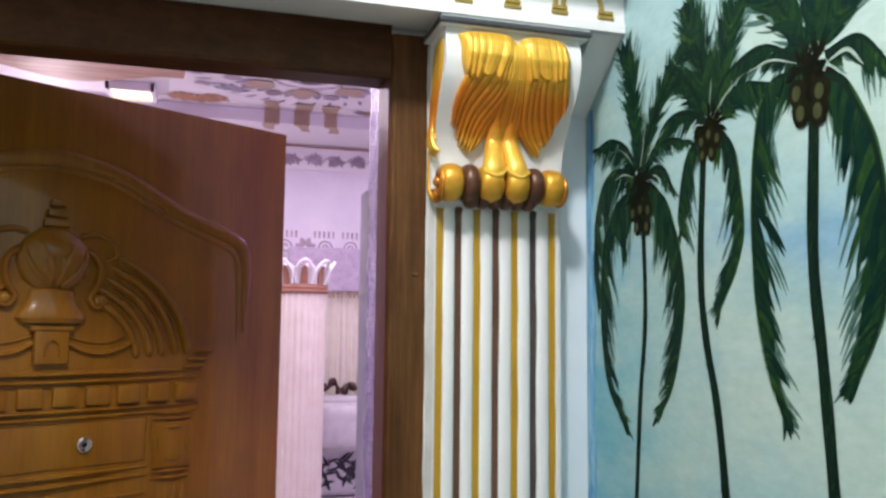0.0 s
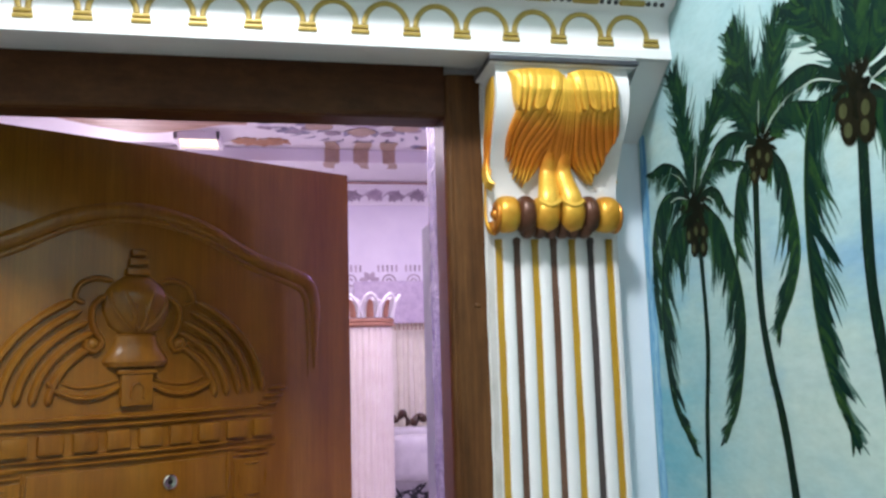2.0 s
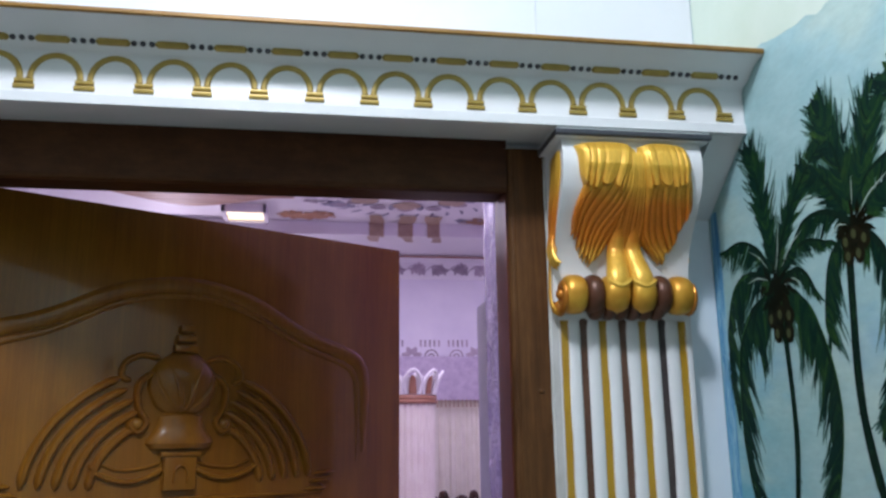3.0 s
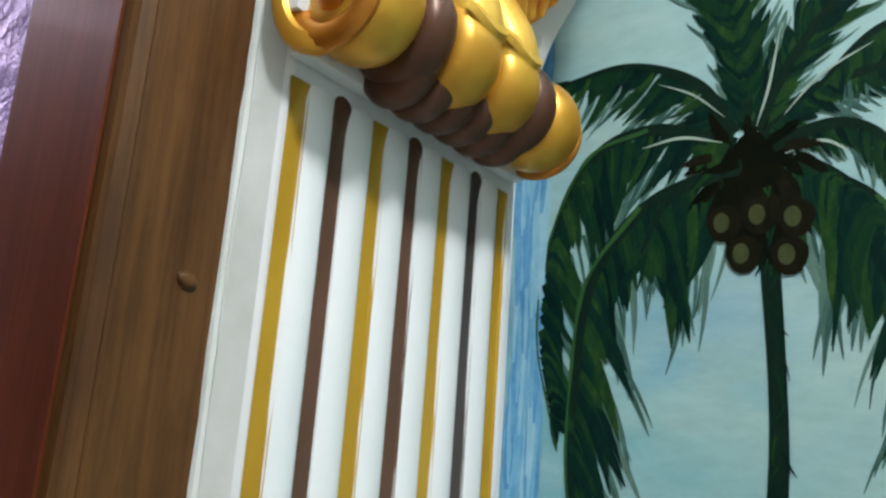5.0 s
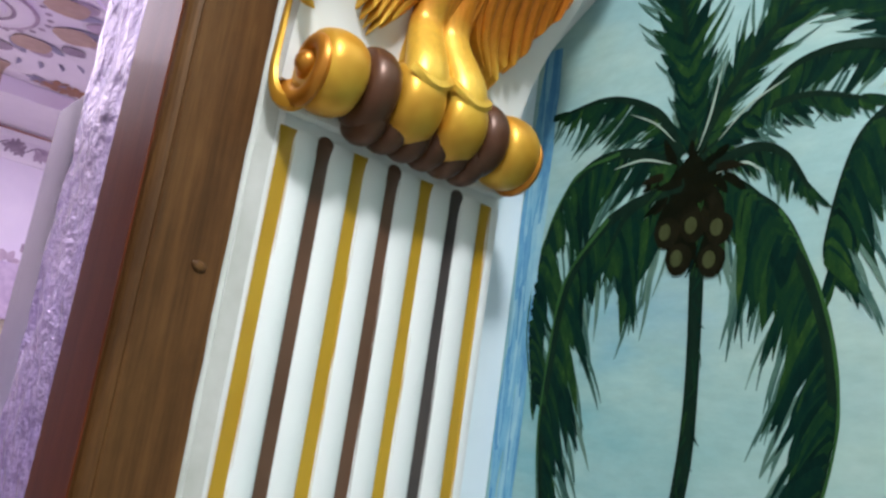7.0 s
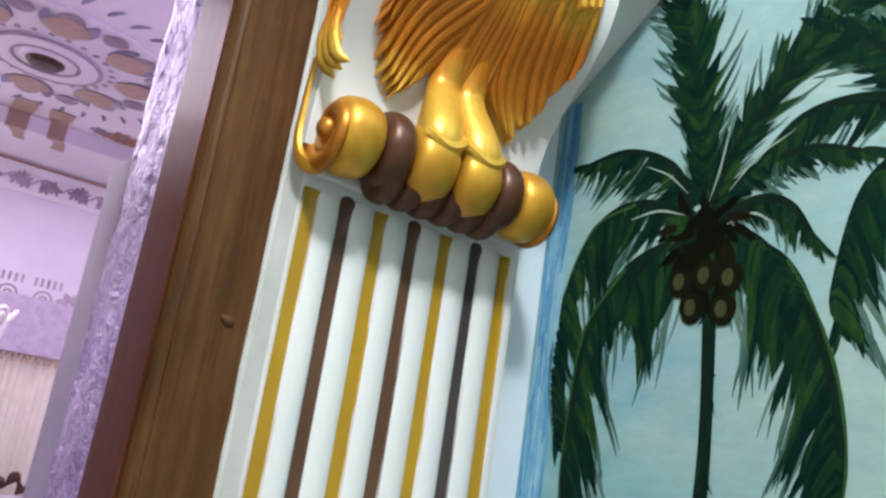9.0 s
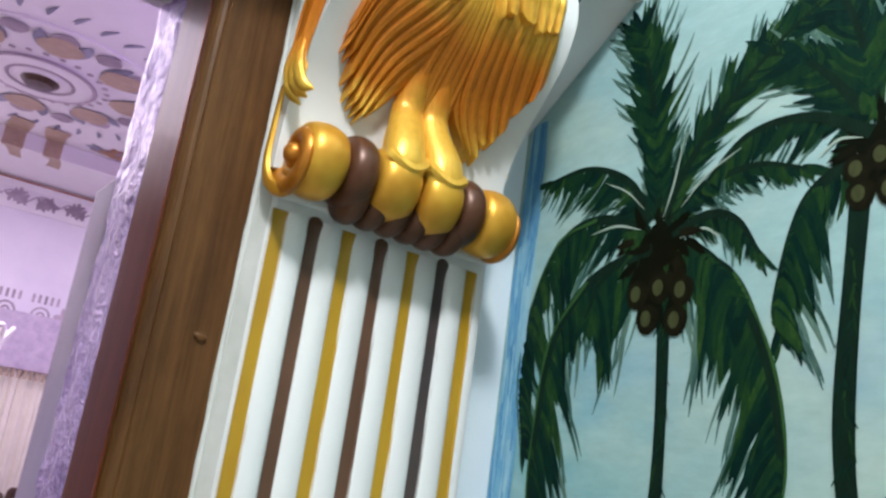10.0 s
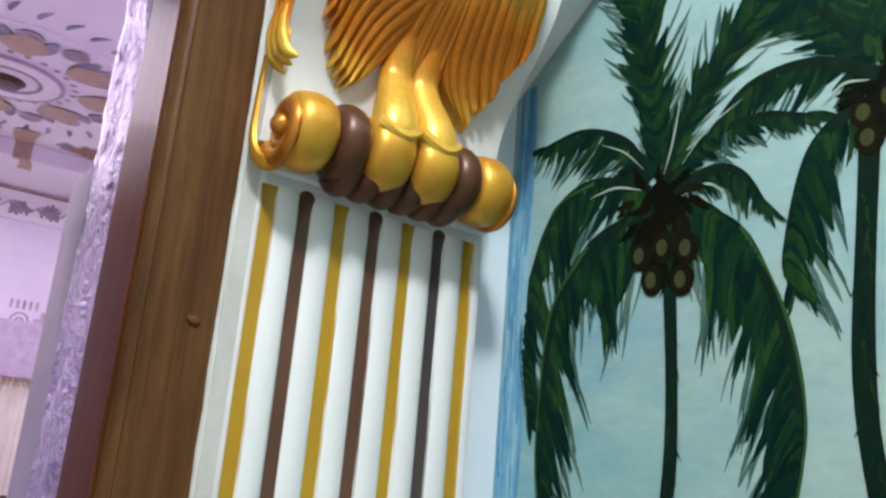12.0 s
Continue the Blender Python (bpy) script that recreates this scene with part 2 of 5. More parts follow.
STRIPE_BROWN = paint("umber_enamel", (0.085, 0.040, 0.022), (0.130, 0.062, 0.036), 0.35, 9, 60, 0.1)
STRIPE_DARK = paint("dark_umber_enamel", (0.045, 0.036, 0.038), (0.075, 0.055, 0.05), 0.35, 9, 60, 0.1)
BROWN = paint("brown_enamel", (0.075, 0.028, 0.014), (0.13, 0.05, 0.025), 0.36, 20, 90, 0.08, 0.3)
CORNICE_GOLD = paint("ochre_gold", (0.29, 0.20, 0.040), (0.42, 0.30, 0.065), 0.38, 20, 90, 0.1, 0.3)
RIM_GOLD = paint("rim_gold", (0.20, 0.10, 0.02), (0.28, 0.15, 0.03), 0.4, 12, 90, 0.1, 0.2)
BEAD_DARK = paint("bead_dark", (0.03, 0.034, 0.045), (0.05, 0.05, 0.06), 0.35, 20, 90, 0.1)
DOOR_WOOD = wood("varnished_door_wood", (0.212, 0.079, 0.008), (0.266, 0.116, 0.012), 0.28, 0.28, (8, 8, 0.6), 0.08, 0.25)
FRAME_WOOD = wood("brown_frame_wood", (0.074, 0.032, 0.010), (0.130, 0.062, 0.020), 0.45, 0.0, (7, 7, 0.9), 0.15, 0.5)
JAMB_WOOD = wood("red_jamb_wood", (0.095, 0.022, 0.008), (0.150, 0.040, 0.014), 0.38, 0.06, (18, 18, 1.0), 0.10, 0.4)
# frame wood with grain along x, darkened for the shade under the cornice
SHADED_LINTEL = wood("brown_lintel_wood", (0.050, 0.018, 0.006), (0.085, 0.034, 0.011), 0.45, 0.0, (0.9, 7, 7), 0.1, 0.4)
LOCK = paint("black_bronze", (0.018, 0.013, 0.013), (0.04, 0.03, 0.03), 0.35, 20, 200, 0.4, 0.7)
STEEL = paint("polished_steel", (0.42, 0.36, 0.30), (0.52, 0.46, 0.40), 0.2, 20, 200, 0.05, 1.0)
PLATE_BEIGE = paint("beige_plastic", (0.105, 0.09, 0.052), (0.15, 0.122, 0.07), 0.4, 6, 90, 0.05)
PLATE_EDGE = paint("silver_edge", (0.52, 0.55, 0.56), (0.62, 0.64, 0.64), 0.3, 6, 90, 0.05, 0.3)
LILAC_WALL = paint("lilac_wall", (0.70, 0.66, 0.76), (0.78, 0.74, 0.82), 0.5, 4, 100, 0.1)
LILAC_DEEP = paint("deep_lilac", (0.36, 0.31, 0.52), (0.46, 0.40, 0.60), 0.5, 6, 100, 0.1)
PELMET = paint("mauve_pelmet_cloth", (0.40, 0.33, 0.46), (0.56, 0.48, 0.60), 0.8, 22, 200, 0.2)
ROOM_WHITE = paint("room_white", (0.78, 0.75, 0.78), (0.84, 0.81, 0.83), 0.5, 4, 100, 0.1)
COLUMN_STONE = paint("pink_white_plaster", (0.76, 0.68, 0.60), (0.84, 0.78, 0.70), 0.45, 9, 100, 0.1)
ROSE_PAINT = paint("rose_brown_paint", (0.30, 0.13, 0.08), (0.42, 0.20, 0.13), 0.45, 14, 100, 0.1)
MAUVE_PAINT = paint("mauve_paint", (0.30, 0.24, 0.30), (0.44, 0.36, 0.42), 0.5, 20, 100, 0.1, 0.0, 0.25)
RUST_PAINT = paint("rust_paint", (0.27, 0.13, 0.07), (0.42, 0.22, 0.11), 0.5, 20, 100, 0.1, 0.0, 0.25)
SLATE_PAINT = paint("slate_paint", (0.17, 0.17, 0.26), (0.30, 0.29, 0.38), 0.5, 20, 100, 0.1, 0.0, 0.25)
TAN_PAINT = paint("tan_ribbon_paint", (0.40, 0.28, 0.20), (0.50, 0.37, 0.27), 0.5, 20, 100, 0.1)
WAVE_TAN = wood("tan_wood_panel", (0.34, 0.20, 0.12), (0.52, 0.35, 0.24), 0.5, 0.0, (1.5, 14, 14))
CURTAIN = paint("cream_curtain", (0.72, 0.68, 0.58), (0.82, 0.78, 0.68), 0.8, 10, 200, 0.3)
SOFA_CLOTH = paint("grey_white_cloth", (0.52, 0.50, 0.54), (0.66, 0.64, 0.67), 0.85, 12, 260, 0.4)
LEAF_PRINT = paint("black_print", (0.02, 0.02, 0.025), (0.05, 0.05, 0.06), 0.8, 20, 200, 0.1)
SOFA_WOOD = wood("dark_sofa_wood", (0.03, 0.015, 0.01), (0.08, 0.04, 0.025), 0.35, 0.4)
FLOOR_TILE = paint("cream_floor_tile", (0.50, 0.47, 0.42), (0.60, 0.57, 0.52), 0.2, 3, 60, 0.03, 0.0, 0.06)
FOIL = foil()
DOWNLIGHT_GLOW = glow("downlight_glow", (1.0, 0.93, 1.0), 6)
AMBER_GLOW = glow("amber_glow", (1.0, 0.80, 0.45), 2.2)
MINT_GLOW = glow("mint_glow", (0.35, 1.0, 0.75), 1.4)

# ---- mesh helpers ----


def obj(name, bm, mat, smooth=True):
    me = bpy.data.meshes.new(name)
    bmesh.ops.recalc_face_normals(bm, faces=bm.faces)
    bm.to_mesh(me)
    bm.free()
    me.materials.append(mat)
    if smooth:
        me.shade_smooth()
        me.set_sharp_from_angle(angle=radians(38))
    return new(name, me)


def part(name, bm, mat, parent, label="", at=None):
    ob = obj(name, bm, mat)
    ob.parent = parent
    if at is not None:
        ob.matrix_basis = at
    if label:
        ob["label"] = label
    return ob


def again(ob, m, parent):
    """A further piece on the same mesh."""
    o = new(ob.name.split(".")[0], ob.data)
    o.parent, o.matrix_basis = parent, m
    if "label" in ob:
        o["label"] = ob["label"]
    return o


def thing(name, at, label, category, group="", kind=""):
    ob = new(name)
    ob.empty_display_size = 0.05
    ob.matrix_basis = at
    return tagged(ob, label, category, group, kind)


def box(lo, hi, bevel=0.0, seg=2, bm=None):
    bm = bm or bmesh.new()
    vs = [bm.verts.new((x, y, z)) for x in (lo[0], hi[0]) for y in (lo[1], hi[1]) for z in (lo[2], hi[2])]
    fs = [bm.faces.new([vs[i] for i in q]) for q in ((0, 1, 3, 2), (4, 6, 7, 5), (0, 4, 5, 1), (2, 3, 7, 6), (0, 2, 6, 4), (1, 5, 7, 3))]
    if bevel:
        edges = list({e for f in fs for e in f.edges})
        bmesh.ops.bevel(bm, geom=edges, offset=bevel, segments=seg, affect="EDGES", profile=0.6)
    return bm


def spline(pts, n):
    """n + 1 points on a smooth curve through pts."""
    pts = [Vector(p) for p in pts]
    if len(pts) == 2:
        return [pts[0].lerp(pts[1], k / n) for k in range(n + 1)]
    ext = [2 * pts[0] - pts[1], *pts, 2 * pts[-1] - pts[-2]]
    out = []
    for k in range(n + 1):
        u = k / n * (len(pts) - 1)
        i = min(int(u), len(pts) - 2)
        t = u - i
        a, b, c, d = ext[i:i + 4]
        out.append(0.5 * (2 * b + (c - a) * t + (2 * a - 5 * b + 4 * c - d) * t * t + (3 * b - a - 3 * c + d) * t ** 3))
    return out


def tube(path, radius, seg=8, flat=1.0, up=(0, -1, 0), bm=None):
    """A rod along path; radius(u) for u in 0 to 1; flat squeezes it along up."""
    bm = bm or bmesh.new()
    rings, n, up = [], len(path), Vector(up)
    for k, p in enumerate(path):
        t = (path[min(k + 1, n - 1)] - path[max(k - 1, 0)]).normalized()
        side = t.cross(up)
        side = side.normalized() if side.length > 1e-6 else Vector((1, 0, 0))
        nor = side.cross(t)
        r = radius(k / (n - 1)) if callable(radius) else radius
        rings.append([bm.verts.new(p + side * (r * math.cos(a)) + nor * (r * flat * math.sin(a))) for a in (2 * math.pi * j / seg for j in range(seg))])
    for a, b in zip(rings, rings[1:]):
        for j in range(seg):
            bm.faces.new((a[j], a[(j + 1) % seg], b[(j + 1) % seg], b[j]))
    bm.faces.new(rings[0][::-1])
    bm.faces.new(rings[-1])
    return bm


def lathe(profile, seg=24, axis="z", centre=(0, 0, 0), bm=None, arc=2 * math.pi, start=0.0):
    """Turn (radius, height) rows about an axis."""
    bm = bm or bmesh.new()
    c, closed = Vector(centre), abs(arc - 2 * math.pi) < 1e-6
    cols = seg if closed else seg + 1
    rings = []
    for r, h in profile:
        row = []
        for j in range(cols):
            a = start + arc * j / seg
            u, v = r * math.cos(a), r * math.sin(a)
            row.append(bm.verts.new(c + Vector((u, v, h) if axis == "z" else (h, u, v) if axis == "x" else (u, h, v))))
        rings.append(row)
    for a, b in zip(rings, rings[1:]):
        for j in range(cols if closed else cols - 1):
            k = (j + 1) % cols
            bm.faces.new((a[j], a[k], b[k], b[j]))
    if closed:
        bm.faces.new(rings[0])
        bm.faces.new(rings[-1])
    return bm


def extrude(profile, x0, x1, axis="x", bm=None):
    """A bar of closed section: (y, z) rows drawn along x, (x, y) rows along z, or (x, z) rows along y."""
    bm = bm or bmesh.new()

    def at(p, h):
        return (h, p[0], p[1]) if axis == "x" else (p[0], p[1], h) if axis == "z" else (p[0], h, p[1])
    a, b = [bm.verts.new(at(p, x0)) for p in profile], [bm.verts.new(at(p, x1)) for p in profile]
    for j in range(len(profile)):
        k = (j + 1) % len(profile)
        bm.faces.new((a[j], a[k], b[k], b[j]))
    bm.faces.new(a)
    bm.faces.new(b[::-1])
    return bm


I = Matrix.Identity(4)

# ---- hall: walls, floor, ceiling ----
MURAL_X = 0.380      # painted wall
WALL_Y = 0.045       # door wall
OPEN_L, OPEN_R, OPEN_T = -1.075, 0.0, 2.11
HALL_TOP, ROOM_TOP = 3.45, 2.95


def wall(name, lo, hi, mat, label):
    return tagged(obj(name, box(lo, hi), mat, False), label, "wall", kind="structure")


wall("wall_east", (MURAL_X, -3.4, 0), (0.55, WALL_Y + 0.30, HALL_TOP), MURAL, "pale blue-green painted seascape wall")
wall("wall_north_right_top", (0.0525, WALL_Y, 2.1601), (MURAL_X - 0.001, 0.35, HALL_TOP), WALL_WHITE, "white wall above the cornice")
wall("wall_north_right", (0.052, WALL_Y, 0), (MURAL_X - 0.001, 0.35, 2.16), STRIP_BLUE, "narrow pale blue washed wall strip beside pilaster")
wall("wall_north_left", (-2.4, WALL_Y, 0), (OPEN_L - 0.055, 0.35, HALL_TOP), WALL_WHITE, "plain white wall beside the door")
wall("wall_north_over_door", (OPEN_L - 0.055, WALL_Y, OPEN_T + 0.052), (0.052, 0.35, HALL_TOP), WALL_WHITE, "white wall above the door cornice")
wall("wall_west", (-2.5, -3.4, 0), (-2.4, 0.35, HALL_TOP), HALL_TAN, "plain pale grey hall wall")
wall("wall_south", (-2.5, -3.5, 0), (0.55, -3.4, HALL_TOP), HALL_TAN, "plain pale grey hall wall")
tagged(obj("ceiling", box((-2.5, -3.5, HALL_TOP), (0.55, 0.35, HALL_TOP + 0.1)), HALL_TAN, False), "plain pale grey hall ceiling", "ceiling", kind="structure")
tagged(obj("floor", box((-2.5, -3.5, -0.1), (0.55, 0.35, 0.0)), HALL_FLOOR, False), "unseen cream hall floor, pale for bounce light", "floor", kind="structure")


def wash_patch():
    """The pale green hill above the cornice on the mural, with a curved brushed edge."""
    bm, cols = bmesh.new(), 60
    last = None
    for k in range(cols + 1):
        u = k / cols
        y = 0.043 - 0.75 * u
        low = 2.283 + 0.006 * math.sin(9 * u) - max(0.0, -0.20 - y) * 0.10 + 0.006 * noise.noise((2.1, y * 30, 0)) + 0.003 * noise.noise((5.1, y * 120, 0))
        row = bm.verts.new((MURAL_X - 0.0004, y, low)), bm.verts.new((MURAL_X - 0.0004, y, max(low + 0.01, 2.95 - 0.2 * u)))
        if last:
            bm.faces.new((last[0], last[1], row[1], row[0]))
        last = row
    return tagged(obj("trim", bm, GREEN_WASH, False), "pale green painted hill on the mural", "wall paint", kind="structure")


wash_patch()


def corner_line():
    """Blue brush line down the corner of the mural, in many long thin strokes."""
    bm, rnd = bmesh.new(), random.Random(4)
    for k in range(150):
        z, h, w = 0.86 + 1.19 * (k + rnd.random()) / 150, rnd.uniform(0.08, 0.22), rnd.uniform(0.004, 0.013)
        y0, off = WALL_Y - 0.006 - 0.030 * rnd.betavariate(1.2, 1.8), 0.0003 + 0.0000040 * k
        n, last = 10, None
        for q in range(n + 1):
            u = q / n
            zz = min(z + h * (u - 0.5), 2.045)
            e, c = w * max(0.05, math.sin(math.pi * u)) ** 0.4 * (0.8 + 0.5 * noise.noise((k, 3.3, zz * 50))), y0 + 0.004 * noise.noise((k * 0.7, 5.1, zz * 9))
            row = bm.verts.new((MURAL_X - off, c + e / 2, zz)), bm.verts.new((MURAL_X - off, c - e / 2, zz))
            if last:
                bm.faces.new((last[0], last[1], row[1], row[0]))
            last = row
    return tagged(obj("trim", bm, CORNER_BLUE, False), "blue brushed line down the mural corner", "wall paint", kind="structure")


corner_line()

# ---- painted palms ----
STROKE = [0.0]


def flat_poly(bm, pts, off):
    vs = [bm.verts.new((MURAL_X - off, p[0], p[1])) for p in pts]
    bm.faces.new(vs)


def stroke_off(base):
    STROKE[0] = (STROKE[0] + 0.0000031) % 0.0004
    return 0.22 * base + STROKE[0]


def ribbon(bm, pts, width, base, n=16):
    """A brush stroke along (y, z) points."""
    path = spline([(p[0], p[1], 0) for p in pts], n)
    off, last = stroke_off(base), None
    for k, p in enumerate(path):
        t = (path[min(k + 1, n)] - path[max(k - 1, 0)]).normalized()
        w = width(k / n) if callable(width) else width
        s = Vector((-t.y, t.x, 0)) * w / 2
        row = bm.verts.new((MURAL_X - off, p.x + s.x, p.y + s.y)), bm.verts.new((MURAL_X - off, p.x - s.x, p.y - s.y))
        if last:
            bm.faces.new((last[0], last[1], row[1], row[0]))
        last = row


def blade(bm, p, d, length, width, bend, base):
    """One leaflet: a tapered, bent stroke from p along d."""
    off, last, n = stroke_off(base), None, 5
    d = d.normalized()
    s = Vector((-d.y, d.x))
    for k in range(n + 1):
        u = k / n
        c = p + d * length * u + s * (bend * length * u * u)
        w = width * (0.55 + 0.9 * u - 1.35 * u ** 2.2) if k < n else 0.0006
        row = bm.verts.new((MURAL_X - off, c.x + s.x * w / 2, c.y + s.y * w / 2)), bm.verts.new((MURAL_X - off, c.x - s.x * w / 2, c.y - s.y * w / 2))
        if last:
            bm.faces.new((last[0], last[1], row[1], row[0]))
        last = row


def frond(palm, rnd, pts, left, right, hang=0.0, count=34, thick=0.0095, label=""):
    """A palm frond: a rib along pts with leaflets of length left and right of it. hang 0: they sweep to the tip; 1: they hang to the ground."""
    n, thick = int(0.70 * count), 1.30 * thick
    path = [Vector((p.x, p.y)) for p in spline([(p[0], p[1], 0) for p in pts], n)]
    bm, dry = bmesh.new(), bmesh.new()
    for k in range(1, n + 1):
        u = k / n
        t = (path[min(k + 1, n)] - path[k - 1]).normalized()
        s = Vector((-t.y, t.x))
        size = (0.55 + 1.25 * u - 1.25 * u ** 2.6) * (0.85 + 0.3 * noise.noise((k * 0.31, pts[0][0] * 40, 2.0))) * (1 - 0.55 * hang * u ** 4)
        for reach, sign in ((left, 1), (right, -1)):
            if reach <= 0.02:
                continue
            for _ in range(2 if reach > 0.02 else 1):
                d = s * sign * ((0.80 + rnd.uniform(-0.2, 0.2)) * (1 - hang) + rnd.uniform(0.75, 1.05) * hang) + t * ((0.95 + rnd.uniform(-0.2, 0.2)) * (1 - hang) + 0.25 * hang)
                d += Vector((rnd.uniform(-0.10, 0.10), -hang * rnd.uniform(0.75, 1.05)))
                d += s * sign * 0.45 * noise.noise((k * 0.42, pts[-1][0] * 50, sign))
                if d.length < 0.1:
                    d = t
                blade(bm, path[k] + t * rnd.uniform(-0.004, 0.004), d, reach * size * (rnd.uniform(0.40, 1.22) if hang > 0.5 else rnd.uniform(0.45, 1.12)), thick * rnd.uniform(0.5, 1.2) * (1 - 0.2 * hang),
                      -sign * rnd.uniform(0.05, 0.30), 0.0024)
            if rnd.random() < 0.85:
                blade(dry, path[k] + d.normalized() * reach * size * 0.5, d, reach * size * rnd.uniform(0.55, 1.05), thick * rnd.uniform(0.2, 0.45), -sign * 0.15, 0.0012)
    for _ in range(4):
        blade(bm, path[-2], path[-1] - path[-2] + Vector((rnd.uniform(-0.002, 0.002), 0)), 0.034 * rnd.uniform(0.6, 1.1), thick * (1 - 0.5 * hang), rnd.uniform(-0.2, 0.2), 0.0024)
    f = part("frond", bm, LEAF, palm, label)
    tagged(part("dry_brush", dry, LEAF_FAINT, f), kind="stuff")
    rib = bmesh.new()
    ribbon(rib, pts, lambda u: (0.010 + 0.003 * hang) * (1 - 0.75 * u), 0.0030, 40)
    part("rib", rib, TRUNK, f)
    if hang > 0.8 and count > 60:
        edge, out = bmesh.new(), 0.0045 if right > left else -0.0045
        ribbon(edge, [(q[0] + out, q[1] + 0.001) for q in pts[1:]], lambda u: 0.0050 * (1 - 0.6 * u) * (0.7 + 0.5 * noise.noise((u * 14, pts[0][0] * 30, 1.0))), 0.0034, 40)
        part("green_edge", edge, GREEN_EDGE, f, "brighter green painted edge")
    return f


def nut(palm, y, z, r):
    bm, n = bmesh.new(), 14
    off = stroke_off(0.0058)
    flat_poly(bm, [(y + r * math.cos(a) * (1 + 0.08 * math.sin(3 * a)), z + 1.12 * r * math.sin(a)) for a in (2 * math.pi * k / n for k in range(n))], off)
    c = part("coconut", bm, HEART, palm, "dark-rimmed olive coconut")
    inner = bmesh.new()
    flat_poly(inner, [(y + 0.002 + 0.46 * r * math.cos(a), z + 0.001 + 0.60 * r * math.sin(a)) for a in (2 * math.pi * k / n for k in range(n))], off + 0.0003)
    part("coconut_face", inner, NUT, c)


def palm_tree(name, seed, trunk, widths, heart, label):
    palm = thing(name, pose(0, 0.010 if seed == 1 else 0.0, 0), label, "painted palm", "palms painted on the mural")
    bm, rnd = bmesh.new(), random.Random(seed)
    ribbon(bm, trunk, lambda u: widths[0] + (widths[1] - widths[0]) * u + 0.0008 * math.sin(u * 37 + seed), 0.0030, 40)
    part("trunk", bm, TRUNK, palm, "dark green painted trunk")
    bark, route = bmesh.new(), spline([(q[0], q[1], 0) for q in trunk], 60)
    for q in route[3:]:
        for _ in range(2):
            w = 0.5 * widths[0]
            p = Vector((q.x + rnd.uniform(-0.8, 0.5) * w, q.y + rnd.uniform(-0.008, 0.008)))
            blade(bark, p, Vector((rnd.uniform(-0.5, 0.5), -1)), rnd.uniform(0.006, 0.020), rnd.uniform(0.0015, 0.0035), rnd.uniform(-0.3, 0.3), 0.0046)
    tagged(part("bark_stroke", bark, LEAF, palm), kind="stuff")
    hb = bmesh.new()
    y, z, r = heart
    for k in range(46):
        a, q = rnd.uniform(0, 2 * math.pi), r * math.sqrt(rnd.random())
        blade(hb, Vector((y + 1.1 * q * math.cos(a), z + q * math.sin(a))), Vector((math.cos(a) * 0.6, math.sin(a) - 0.4)), r * rnd.uniform(0.5, 1.0), r * 0.4, rnd.uniform(-0.3, 0.3), 0.0036)
    flat_poly(hb, [(y + 0.9 * r * math.cos(a) * (1 + 0.15 * math.sin(5 * a)), z + 0.8 * r * math.sin(a) * (1 + 0.15 * math.cos(4 * a))) for a in (2 * math.pi * k / 30 for k in range(30))], 0.00075)
    low = 1.55 if seed == 1 else 0.9
    flat_poly(hb, [(y - 0.006 * (seed == 1) + 0.62 * low * r * math.cos(a), z - low * r + 0.68 * low * r * math.sin(a)) for a in (2 * math.pi * k / 24 for k in range(24))], 0.00072)
    part("heart", hb, HEART, palm, "dark brown painted crown heart")
    return palm, rnd


def highlight(palm, pts, w):
    bm = bmesh.new()
    ribbon(bm, pts, lambda u: 0.42 * w * math.sin(math.pi * min(max(u, 0.04), 0.97)) ** 0.7, 0.0050, 12)
    part("pale_stroke", bm, PALE_STROKE, palm)


